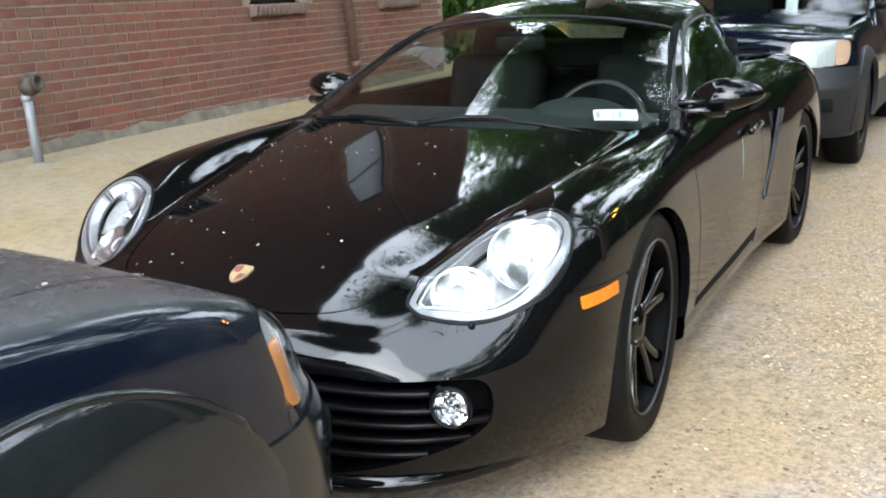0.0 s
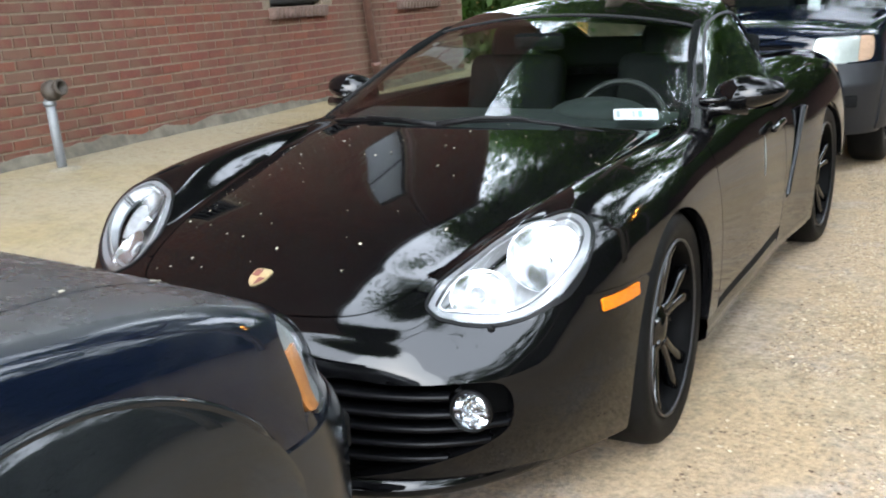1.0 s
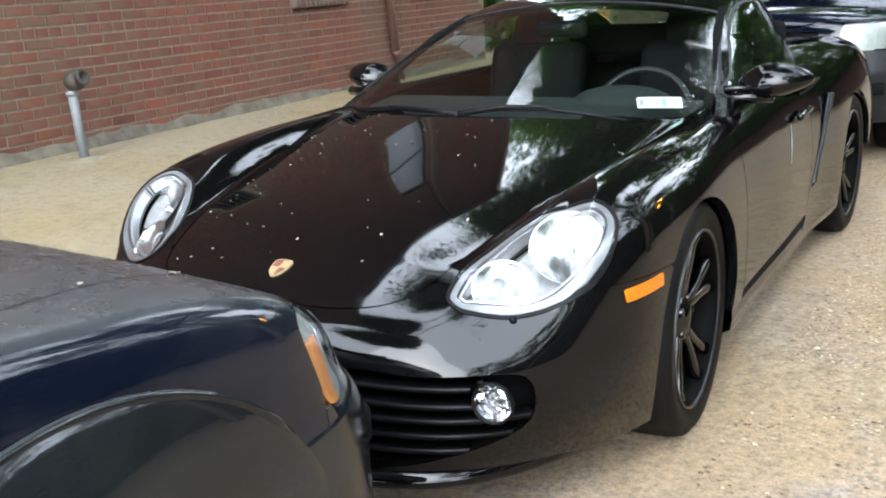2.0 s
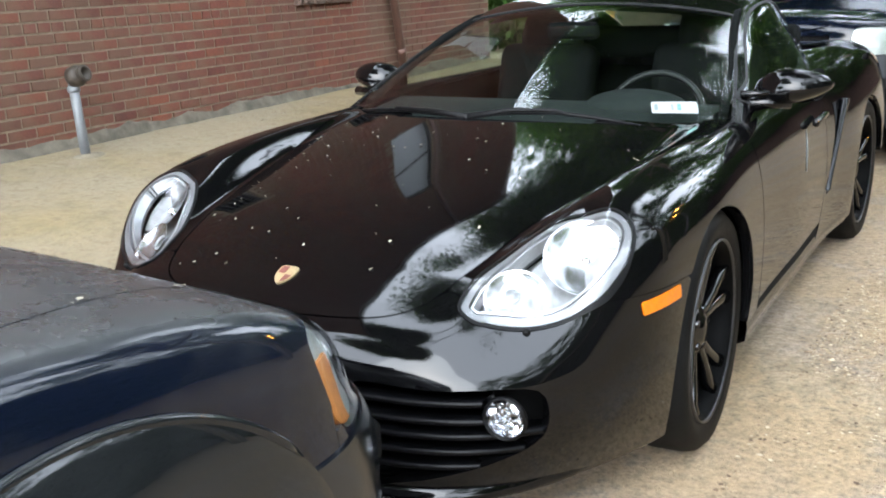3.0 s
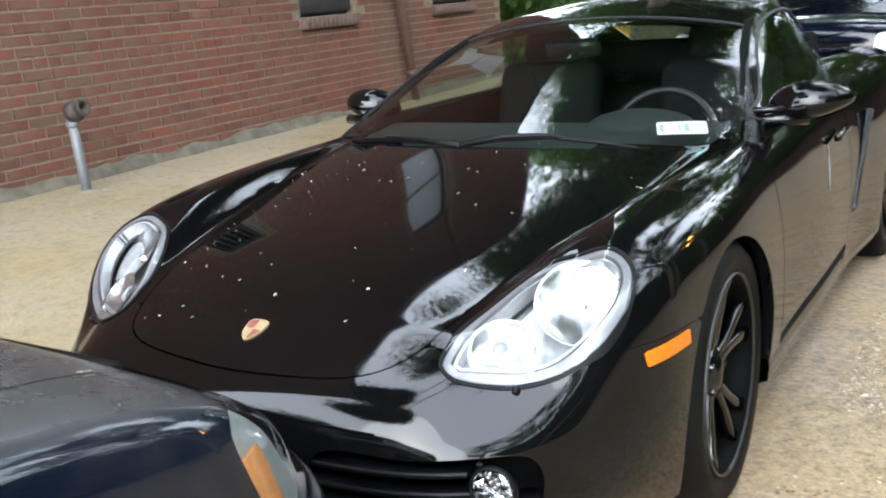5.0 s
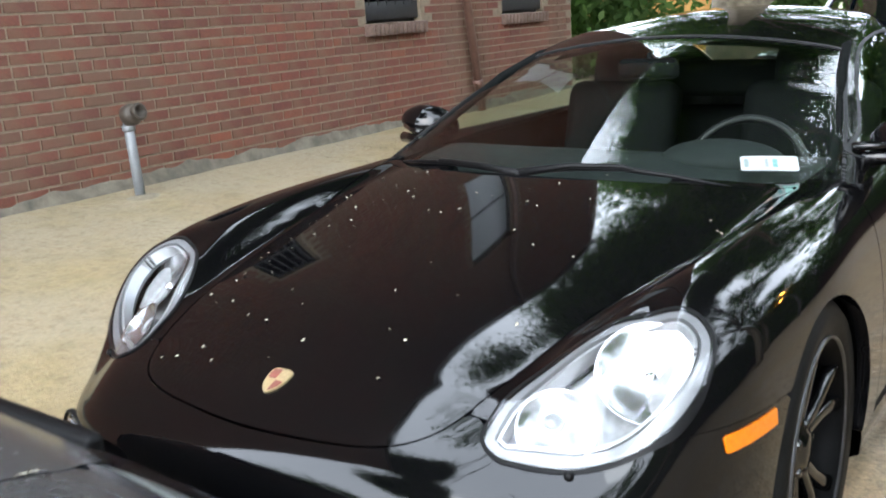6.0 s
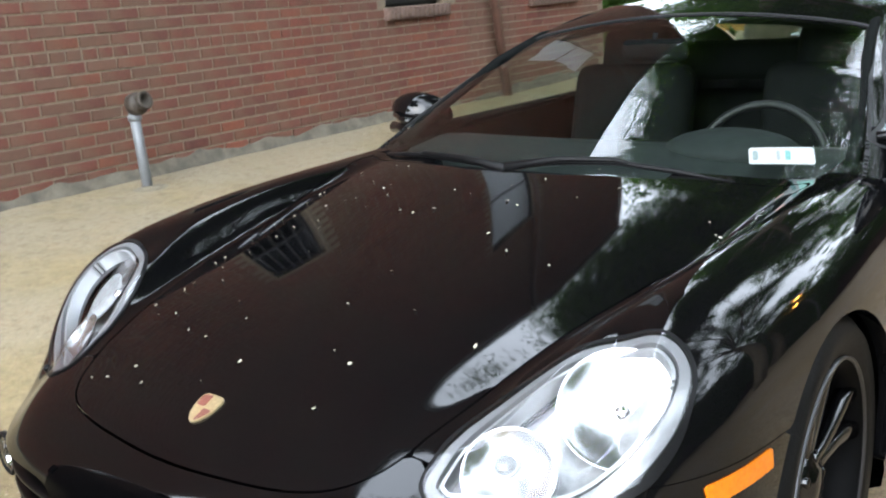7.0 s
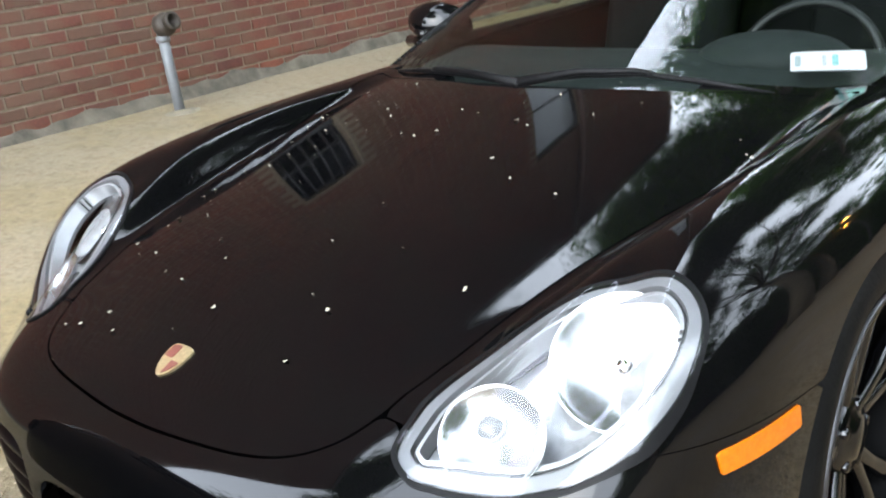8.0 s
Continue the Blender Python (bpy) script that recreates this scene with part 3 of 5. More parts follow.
def standpipe():
    z = ground_z(-4.02, 1.83) - 0.01
    base = thing("standpipe", "grey steel standpipe with a weathered brass hose outlet", "standpipe", pose(-4.03, 1.845, z, 0, -4, 0))
    bm = bmesh.new()
    tube(bm, [(0, 0, -0.1), (0, 0, 0.28), (0, 0, 0.5)], 0.033, 20)
    part("pipe", bm, STEEL, base)
    bm = bmesh.new()
    way = pose(0.04, 0.012, 0.545, 0, 78, 8) @ Matrix.Diagonal((0.95, 0.95, 0.72, 1))
    lathe(bm, [(0.001, -0.075), (0.062, -0.07), (0.075, -0.05), (0.075, 0.02), (0.066, 0.035), (0.05, 0.04), (0.05, 0.085), (0.06, 0.09), (0.06, 0.115), (0.038, 0.118), (0.036, 0.05), (0.001, 0.045)], way, 28)
    part("outlet", bm, BRASS, base, "round brass hose outlet with a dark mouth")
    bm = bmesh.new()
    lathe(bm, [(0.034, 0.44), (0.043, 0.445), (0.043, 0.475), (0.034, 0.48)], None, 20)
    part("collar", bm, STEEL, base)
    bm = bmesh.new()
    lathe(bm, [(0.001, 0.024), (0.06, 0.02), (0.09, 0.01), (0.12, -0.02)], pose(0.02, 0.0, 0.0) @ Matrix.Diagonal((1.0, 1.3, 1.0, 1)), 24)
    part("concrete_foot", bm, FOOT, base, "worn concrete pad")


standpipe()


def downpipe():
    at = WALL_POSE @ pose(0.07, 6.54, 0.24)
    base = thing("downpipe", "slim brown painted downpipe on the brick wall", "downpipe", at)
    bm = bmesh.new()
    tube(bm, [(0, 0, 0), (0, -0.36, 2.1), (0, -0.41, 2.6), (0, -0.42, 5.0), (0, -0.42, WALL_TOP - 0.24)], 0.045, 14)
    part("pipe", bm, PIPE_PAINT, base)
    for z in (0.3, 1.42, 3.6, 5.6):
        y = -0.172 * z if z < 2.1 else -0.42
        bm = bmesh.new()
        lathe(bm, [(0.046, -0.025), (0.054, -0.02), (0.054, 0.02), (0.046, 0.025)], pose(0, y, z, 9.8 if z < 2.1 else 0, 0, 0), 16)
        box(bm, (0.06, 0.03, 0.03), (-0.05, y, z))
        part("bracket", bm, PIPE_PAINT, base)


downpipe()


# ---- the black coupe ----
lamp_in = loop_gap([(0.53, -0.742), (0.492, -0.725), (0.484, -0.68), (0.492, -0.62), (0.517, -0.56), (0.555, -0.49), (0.604, -0.43), (0.66, -0.397), (0.715, -0.389), (0.765, -0.411), (0.795, -0.447), (0.804, -0.505), (0.79, -0.555), (0.765, -0.594), (0.72, -0.636), (0.665, -0.672), (0.6, -0.711), (0.565, -0.73)])
hood_half = [(0.13, -0.836), (0.262, -0.82), (0.345, -0.795), (0.398, -0.755), (0.43, -0.7), (0.452, -0.63), (0.473, -0.55), (0.487, -0.47), (0.497, -0.41), (0.52, -0.28), (0.552, -0.14), (0.598, 0.04), (0.632, 0.22), (0.66, 0.41), (0.61, 0.408), (0.3, 0.32)]
hood_in = loop_gap([(0.0, -0.842)] + hood_half + [(0.0, 0.288)] + [(-x, y) for x, y in hood_half[::-1]])
intake_in = loop_gap([(0.30, 0.432), (0.5, 0.44), (0.66, 0.44), (0.708, 0.41), (0.706, 0.33), (0.66, 0.28), (0.55, 0.235), (0.42, 0.2), (0.3, 0.19), (0.27, 0.3)])
mouth_in = loop_gap([(-0.2, 0.4), (0.0, 0.405), (0.2, 0.4), (0.225, 0.3), (0.2, 0.2), (0.0, 0.19), (-0.2, 0.2), (-0.225, 0.3)])
scoop_in = loop_gap([(1.535, 0.41), (1.61, 0.41), (1.71, 0.52), (1.81, 0.65), (1.815, 0.71), (1.75, 0.68), (1.63, 0.55)])
glass_in = loop_gap([(0.7, 0.868), (0.8, 0.935), (1.0, 1.032), (1.2, 1.104), (1.36, 1.136), (1.6, 1.15), (1.85, 1.125), (2.08, 1.04), (2.2, 0.93), (2.12, 0.882), (1.5, 0.862)])
WHEEL_Z, ARCH, REAR_AXLE = 0.337, 0.345, 2.415


def xyz(P):
    return np.abs(P[..., 0]), P[..., 1], P[..., 2]


def hood_gap(P):
    return hood_in(P[..., 0], P[..., 1])


def lamp_gap(P):
    a, y, z = xyz(P)
    return np.where(z > 0.45, lamp_in(a, y), -1.0)


def seam_z(y):
    return 0.592 - 0.05 * (y + 0.6)


def fender_keep(P):
    a, y, z = xyz(P)
    g = np.minimum(-hood_gap(P) - 0.0025, -lamp_gap(P) - 0.003)
    g = np.minimum(g, np.hypot(y, z - WHEEL_Z) - ARCH)
    g = np.minimum(g, 0.468 - y)
    g = np.minimum(g, np.maximum(np.maximum(0.28 - y, 0.72 - z), coupe_cabin(P[..., 0], y, z) + 0.004))
    g = np.minimum(g, z - np.where(y > 0.2, 0.25, 0.2))
    g = np.minimum(g, y + 0.688)
    front = np.maximum(z - seam_z(y) - 0.0008, np.maximum(0.62 - a, y + 0.2))
    return np.minimum(g, front)


def bumper_keep(P):
    a, y, z = xyz(P)
    g = np.minimum(-hood_gap(P) - 0.0025, -lamp_gap(P) - 0.003)
    g = np.minimum(g, np.hypot(y, z - WHEEL_Z) - ARCH)
    g = np.minimum(g, np.maximum(-0.691 - y, np.minimum(seam_z(y) - z - 0.0008, a - 0.6)))
    g = np.minimum(g, -0.2 - y)
    front = y < -0.55
    g = np.minimum(g, np.where(front, -intake_in(a, z), 1))
    g = np.minimum(g, np.where(front, -mouth_in(P[..., 0], z), 1))
    return np.minimum(g, z - 0.148)


def door_keep(P):
    a, y, z = xyz(P)
    back = 1.47 + 0.22 * (z - 0.3)
    return np.minimum(np.minimum(y - 0.474, back - y), np.minimum(z - 0.284 - 0.012 * (y - 0.5), a - 0.66))


def quarter_keep(P):
    a, y, z = xyz(P)
    back = 1.476 + 0.22 * (z - 0.3)
    g = np.minimum(y - back, np.hypot(y - REAR_AXLE, z - WHEEL_Z) - ARCH - 0.005)
    g = np.minimum(g, np.where(a > 0.7, -scoop_in(y, z), 1))
    return np.minimum(np.minimum(g, z - np.where(y > 2.5, 0.37, 0.19)), 3.3 - y)


def cabin_side(y, z):
    return 0.757 - 0.48 * (z - 0.85) - 0.5 * np.maximum(z - 0.85, 0) ** 2 - 0.3 * np.maximum(y - 1.55, 0) ** 1.5


def screen_gap(P):
    a, y, z = xyz(P)
    c = cabin_y(P[..., 0], y)
    top = -blend(0.018, c + 0.24 * a ** 2 - 1.178, a + 0.03 - cabin_side(y, z))
    return np.minimum(top, c - 0.272 + 0.05 * a ** 2)


def side_gap(P):
    a, y, z = xyz(P)
    return np.where(a > 0.4, glass_in(y, z), -1.0)


def rear_gap(P):
    a, y, z = xyz(P)
    return np.minimum(np.minimum(y - 2.02, 2.85 - y), 0.44 - 0.1 * (y - 2.02) - a)


def shell_keep(P):
    a, y, z = xyz(P)
    g = np.minimum(-screen_gap(P) - 0.003, np.minimum(-side_gap(P) - 0.003, -rear_gap(P) - 0.003))
    return np.minimum(g, z - 0.80)


def wheel(name, at, parent, tyre_wide=0.235, radius=0.337, rim=0.25, spokes=5, red=True):
    """A road wheel: outer face towards +x of the pose."""
    w = new(name)
    w.parent, w.matrix_basis = parent, at
    turn = pose(0, 0, 0, 0, 90, 0)
    h = tyre_wide / 2
    bm = bmesh.new()
    lathe(bm, [(rim - 0.012, -h + 0.02), (rim + 0.02, -h + 0.004), (radius - 0.03, -h), (radius - 0.008, -h + 0.02), (radius, -h + 0.05), (radius + 0.001, 0), (radius, h - 0.05), (radius - 0.008, h - 0.02), (radius - 0.03, h), (rim + 0.02, h - 0.004), (rim - 0.012, h - 0.02)], turn, 72)
    tyre = part("tyre", bm, RUBBER, w)
    bm = bmesh.new()
    lathe(bm, [(rim + 0.003, h - 0.012), (rim + 0.003, h - 0.004), (rim - 0.001, h - 0.003), (rim - 0.004, h - 0.009)], turn, 72)
    part("rim_edge", bm, BARE_RIM, w, "bright machined rim edge")
    bm = bmesh.new()
    lathe(bm, [(rim - 0.008, h - 0.008), (rim - 0.018, h - 0.02), (rim - 0.026, h - 0.05), (rim - 0.04, -h + 0.06), (rim - 0.02, -h + 0.02)], turn, 72)
    part("rim", bm, BARREL, w)
    for k in range(spokes):
        bm = bmesh.new()
        for side in (-1, 1):
            q = 2 * math.pi * k / spokes + 1.22
            inner, outer = q + side * 0.13, q + side * 0.245
            if spokes == 5:
                inner, outer = q + side * 0.13, q + side * 0.215
            prof = []
            for r, a, x, half, deep in ((0.04, q + side * 0.3, h - 0.05, 0.014, 0.02), (0.085, inner, h - 0.042, 0.015, 0.026), (0.14, q + side * 0.15, h - 0.034, 0.014, 0.03), (0.2, q + side * 0.185, h - 0.026, 0.016, 0.032), (rim - 0.01, outer, h - 0.014, 0.022, 0.032)):
                c = Vector((x, r * math.cos(a), r * math.sin(a)))
                t = Vector((0, -math.sin(a), math.cos(a)))
                prof.append([bm.verts.new(c + t * half * s + Vector((dx, 0, 0))) for s, dx in ((-1, -deep), (-1, -0.005), (-0.6, 0), (0.6, 0), (1, -0.005), (1, -deep))])
            for a, b in zip(prof, prof[1:]):
                for i in range(6):
                    bm.faces.new((a[i], a[(i + 1) % 6], b[(i + 1) % 6], b[i]))
            bm.faces.new(prof[-1])
        bmesh.ops.recalc_face_normals(bm, faces=bm.faces)
        part("spoke", bm, RIM_PAINT, w)
    bm = bmesh.new()
    lathe(bm, [(0.075, h - 0.075), (0.072, h - 0.05), (0.06, h - 0.04), (0.04, h - 0.036), (0.036, h - 0.03), (0.001, h - 0.028)], turn, 32)
    part("hub_cap", bm, RIM_PAINT, w)
    for k in range(5):
        q = 2 * math.pi * k / 5 + 0.98
        bm = bmesh.new()
        lathe(bm, [(0.011, -0.02), (0.011, 0.004), (0.008, 0.008), (0.001, 0.008)], pose(h - 0.042, 0.056 * math.cos(q), 0.056 * math.sin(q), 0, 90, 0), 10)
        part("wheel_bolt", bm, RIM_PAINT, w)
    bm = bmesh.new()
    lathe(bm, [(0.08, h - 0.12), (0.165, h - 0.12), (0.165, h - 0.145), (0.08, h - 0.145)], turn, 48, True)
    part("brake_disc", bm, DISC, w)
    if red:
        bm = bmesh.new()
        for k in range(6):
            q = math.pi * 0.93 + 0.16 * (k - 2.5)
            box(bm, (0.06, 0.055, 0.03), pose(h - 0.115, 0.14 * math.cos(q), 0.14 * math.sin(q), math.degrees(q), 0, 0), 0.006)
        part("brake_caliper", bm, RED, w, "red brake caliper behind the spokes")
    return w


def coupe():
    car = thing("sports_coupe", "glossy black two-door sports coupe dusted with petals, parked on gravel", "car")
    over = plan_rays(coupe_body, 0.3, 1.3)
    part("hood", sheet(steps(-0.66, 0.66, 0.015), steps(-0.84, 0.54, 0.015), over, lambda P: hood_gap(P) - 0.0015, coupe_body), BLACK, car)
    bumper = part("front_bumper", sheet(steps(-104, 104, 1.1), steps(-22, 40, 1.0), ball_rays(coupe_body, 0.0, -0.12, 0.36), bumper_keep, coupe_body, rim=0.03), BLACK, car)
    for s in (1, -1):
        part("fender", sheet(steps(-0.72, 0.50, 0.014), steps(-12, 118, 1.7), spine_rays(coupe_body, 0.45 * s, 0.40), fender_keep, coupe_body, rim=0.03), BLACK, car)
        part("door", sheet(steps(0.44, 1.72, 0.02), steps(20, 122, 2.2), spine_rays(coupe_body, 0.45 * s, 0.50), door_keep, coupe_body), BLACK, car)
        part("rear_quarter", sheet(steps(1.42, 3.32, 0.022), steps(-75, 130, 2.5), spine_rays(coupe_body, 0.3 * s, 0.52), quarter_keep, coupe_body, rim=0.03), BLACK, car)
        bm = bmesh.new()
        rings = []
        for y in steps(0.352, 2.0, 0.05):
            w = float(coupe_wide(y))
            prof = [(w - 0.022, 0.27), (w - 0.017, 0.245), (w - 0.015, 0.225), (w - 0.02, 0.185), (w - 0.06, 0.165), (w - 0.2, 0.165)]
            rings.append([bm.verts.new((s * x, y, z)) for x, z in prof])
        for a, b in zip(rings, rings[1:]):
            for i in range(5):
                bm.faces.new((a[i], a[i + 1], b[i + 1], b[i]))
        bmesh.ops.recalc_face_normals(bm, faces=bm.faces)
        part("sill_panel", bm, BLACK, car)
        # dark strip painted in for the shade of the gap under the door
        bm = bmesh.new()
        rings = []
        for y in steps(0.46, 1.66, 0.05):
            w = float(coupe_wide(y))
            rings.append([bm.verts.new((s * (w - 0.0135), y, z)) for z in (0.32, 0.25)])
        for a, b in zip(rings, rings[1:]):
            bm.faces.new((a[0], a[1], b[1], b[0]))
        part("gap_shade_strip", bm, SHADOW, car)
    part("tail", sheet(steps(90, 270, 3), steps(-24, 45, 2.5), ball_rays(coupe_body, 0.0, 2.75, 0.5), lambda P: np.minimum(P[..., 1] - 3.296, P[..., 2] - 0.37), coupe_body), BLACK, car)

    # splitter lip along the lower edge, its upper face sloping outwards
    lip_y = spline([(0.0, -0.935), (0.2, -0.925), (0.4, -0.885), (0.545, -0.812), (0.675, -0.675), (0.74, -0.57), (0.80, -0.42)])
    bm = bmesh.new()
    rings = []
    for x in np.concatenate([steps(-0.78, 0.78, 0.03)]):
        a = abs(x)
        slope = float(lip_y(a + 0.005) - lip_y(a - 0.005)) / 0.01 * (1 if x >= 0 else -1)
        out = Vector((slope, -1.0, 0)).normalized()
        taper = max(0.0, 1 - (a / 0.76) ** 5)
        rings.append([bm.verts.new(Vector((x, float(lip_y(a)), z + 0.012 * (1 - taper))) + out * (d - 0.02 * (1 - taper))) for d, z in ((-0.075, 0.205), (-0.036 * taper - 0.01, 0.2), (-0.014 * taper, 0.186), (0.004 * taper, 0.168), (0.008 * taper, 0.156), (0.003 * taper, 0.145), (-0.08, 0.14))])
    for a, b in zip(rings, rings[1:]):
        for i in range(6):
            bm.faces.new((a[i], a[i + 1], b[i + 1], b[i]))
    bmesh.ops.recalc_face_normals(bm, faces=bm.faces)
    part("splitter", bm, BLACK, bumper)

    # the cabin shell and its glass
    part("roof", sheet(steps(0.36, 3.15, 0.014), steps(-98, 98, 0.9), spine_rays(coupe_cabin, 0.0, 0.8), shell_keep, coupe_cabin, rim=0.02), BLACK, car)
    screen = part("windshield", sheet(steps(-0.76, 0.76, 0.02), steps(0.2, 1.5, 0.02), plan_rays(coupe_cabin, 0.3, 1.6), screen_gap, coupe_cabin, lift=-0.004, rim=0.0), GLASS, car, "raked windshield")
    rear = part("rear_window", sheet(steps(-0.46, 0.46, 0.03), steps(2.0, 2.9, 0.03), plan_rays(coupe_cabin, 0.3, 1.6), rear_gap, coupe_cabin, lift=-0.004, rim=0.0), REAR_GLASS, car)
    glazing = [screen, rear]
    for s in (1, -1):
        place = spine_rays(coupe_cabin, 0.05 * s, 0.7)
        glazing.append(part("side_window", sheet(steps(0.64, 2.26, 0.02), steps(15, 89, 1.5), place, side_gap, coupe_cabin, lift=-0.004, rim=0.0), SIDE_GLASS, car))
        part("window_seal", sheet(steps(0.64, 2.28, 0.007), steps(15, 89, 0.55), place, lambda P: np.minimum(side_gap(P) + 0.0045, 0.0025 - side_gap(P)), coupe_cabin, lift=0.001, rim=0.006), SEAL, car)
    for ob in glazing:
        ob.visible_shadow = False
    part("screen_seal", sheet(steps(0.26, 1.3, 0.006), steps(-96, 96, 0.55), spine_rays(coupe_cabin, 0.0, 0.8), lambda P: np.minimum(screen_gap(P) + 0.004, 0.004 - screen_gap(P)), coupe_cabin, lift=0.001, rim=0.006), SEAL, car)

    # black tub under the skin: floor, cowl and wheel housings
    bm = bmesh.new()
    box(bm, (1.5, 1.5, 0.1), (0, 1.2, 0.2), 0.02)
    box(bm, (1.1, 3.9, 0.12), (0, 1.2, 0.21), 0.02)
    box(bm, (1.0, 0.75, 0.26), (0, -0.38, 0.36), 0.03)
    box(bm, (1.2, 0.5, 0.3), (0, 0.55, 0.6), 0.03)
    part("underbody", bm, SHADOW, car)
    for y0 in (0.0, REAR_AXLE):
        for s in (1, -1):
            bm = bmesh.new()
            rings = []
            for q in steps(math.radians(-4), math.radians(184), 0.16):
                rings.append([bm.verts.new((s * x, y0 + r * math.cos(q), WHEEL_Z + r * math.sin(q))) for x, r in ((0.80, 0.353), (0.56, 0.353), (0.56, 0.1))])
            for a, b in zip(rings, rings[1:]):
                for i in range(2):
                    bm.faces.new((a[i], a[i + 1], b[i + 1], b[i]))
            part("wheel_liner", bm, SHADOW, car)
            wide = 0.235 if y0 == 0 else 0.265
            wheel("wheel", pose(s * (0.862 - wide / 2 + (-0.014 if y0 else 0)), y0, WHEEL_Z, 0, 0, (0 if s > 0 else 180) + (3.5 if y0 == 0 else 0)) @ pose(0, 0, 0, 20, 0, 0), car, wide)

    # lamps and front details, mirrored
    for s in (1, -1):
        lamp = new("headlight")
        lamp.parent = car
        tagged(lamp, "clear oval headlight with two bright chrome reflectors")
        over_lamp = spine_rays(coupe_body, 0.45 * s, 0.40)
        spread = (steps(-0.775, -0.36, 0.005), steps(-2, 78, 0.8))
        lens = part("lens", sheet(*spread, over_lamp, lambda P: lamp_gap(P) - 0.001, coupe_body, lift=0.004, rim=0.0), LENS, lamp)
        lens.visible_shadow = False
        part("bezel", sheet(*spread, over_lamp, lambda P: np.minimum(lamp_gap(P), 0.02 - lamp_gap(P)), coupe_body, lift=-0.003, rim=0.03), BEZEL, lamp, "grey outer bezel")
        part("seal", sheet(*spread, over_lamp, lambda P: np.minimum(lamp_gap(P) + 0.0045, 0.0035 - lamp_gap(P)), coupe_body, lift=0.003, rim=0.008), TRIM, lamp)
        part("inner_ring", sheet(*spread, over_lamp, lambda P: np.minimum(lamp_gap(P) - 0.0255, 0.031 - lamp_gap(P)), coupe_body, lift=-0.008, rim=0.03), SATIN, lamp)
        part("ring_groove", sheet(*spread, over_lamp, lambda P: np.minimum(lamp_gap(P) - 0.018, 0.027 - lamp_gap(P)), coupe_body, lift=-0.016, rim=0.03), GROOVE, lamp)
        part("housing", sheet(*spread, over_lamp, lambda P: lamp_gap(P) + 0.004, coupe_body, lift=-0.06, rim=0.0), HOUSING, lamp)
        for cx, cy, cz, r, name in ((0.69, -0.475, 0.65, 0.10, "main_reflector"), (0.59, -0.638, 0.585, 0.073, "low_reflector")):
            bm = bmesh.new()
            aim = look((s * cx, cy, cz), (s * (cx + 0.25), cy - 0.55, cz + 0.6)) @ pose(0, 0, 0, 180, 0, 0)
            lathe(bm, [(r * 1.0, 0.01), (r * 0.97, 0.01), (r * 0.92, 0.006), (r * 0.66, -0.006), (r * 0.33, -0.014), (0.001, -0.016)], aim, 40)
            bowl = part(name, bm, BRIGHT, lamp)
            if name == "main_reflector":
                bm = bmesh.new()
                lathe(bm, [(r * 0.13, -0.03), (r * 0.13, -0.012), (r * 0.1, -0.006), (0.001, -0.004)], aim, 24)
                part("bulb_shield", bm, CHROME, bowl)
            else:
                off = aim @ pose(s * r * 0.15, -r * 0.3, 0)
                bm = bmesh.new()
                lathe(bm, [(r * 0.34, -0.03), (r * 0.34, -0.008), (r * 0.3, -0.004), (r * 0.26, -0.009)], off, 32)
                part("projector_ring", bm, HOUSING, bowl)
                bm = bmesh.new()
                lathe(bm, [(r * 0.26, -0.013), (r * 0.18, -0.009), (r * 0.08, -0.007), (0.001, -0.0065)], off, 28)
                part("projector_lens", bm, PROJECTOR, bowl, "dark glass projector lens")
        # fog lamp in the intake
        fog = new("fog_lamp")
        fog.parent = car
        tagged(fog, "round clear fog lamp in the side intake")
        aim = look((s * 0.648, -0.808, 0.379), (s * 0.8, -1.8, 0.40)) @ pose(0, 0, 0, 180, 0, 0)
        bm = bmesh.new()
        lathe(bm, [(0.046, -0.004), (0.05, 0.0), (0.05, 0.01), (0.045, 0.014), (0.043, 0.006)], aim, 36)
        part("surround", bm, TRIM, fog)
        bm = bmesh.new()
        lathe(bm, [(0.044, 0.002), (0.034, -0.02), (0.018, -0.03), (0.001, -0.032)], aim, 30)
        part("reflector", bm, CHROME, fog)
        bm = bmesh.new()
        r = random.Random(11)
        for k in range(26):
            q, d = r.uniform(0, 6.28), 0.036 * math.sqrt(r.random())
            box(bm, (r.uniform(0.008, 0.02), r.uniform(0.004, 0.012), 0.004), aim @ pose(d * math.cos(q), d * math.sin(q), -0.004, r.uniform(-30, 30), r.uniform(-30, 30), r.uniform(0, 180)))
        part("facets", bm, FACET, fog)
        bm = bmesh.new()
        lathe(bm, [(0.044, 0.008), (0.03, 0.014), (0.015, 0.016), (0.001, 0.017)], aim, 30)
        part("lens", bm, LENS, fog).visible_shadow = False
        # intake slats and their dark duct
        duct = new("side_intake")
        duct.parent = car
        bm = bmesh.new()
        rings = []
        for x in steps(0.24, 0.66, 0.03):
            y = -0.925 + 0.47 * (x / 0.88) ** 4.5 + 0.10 + 0.1 * (x / 0.67) ** 3
            rings.append([bm.verts.new((s * x, y - 0.06, 0.47)), bm.verts.new((s * x, y, 0.47)), bm.verts.new((s * x, y, 0.2)), bm.verts.new((s * x, y - 0.06, 0.2))])
        for a, b in zip(rings, rings[1:]):
            for i in range(3):
                bm.faces.new((a[i], a[i + 1], b[i + 1], b[i]))
        part("duct", bm, SHADOW, duct)
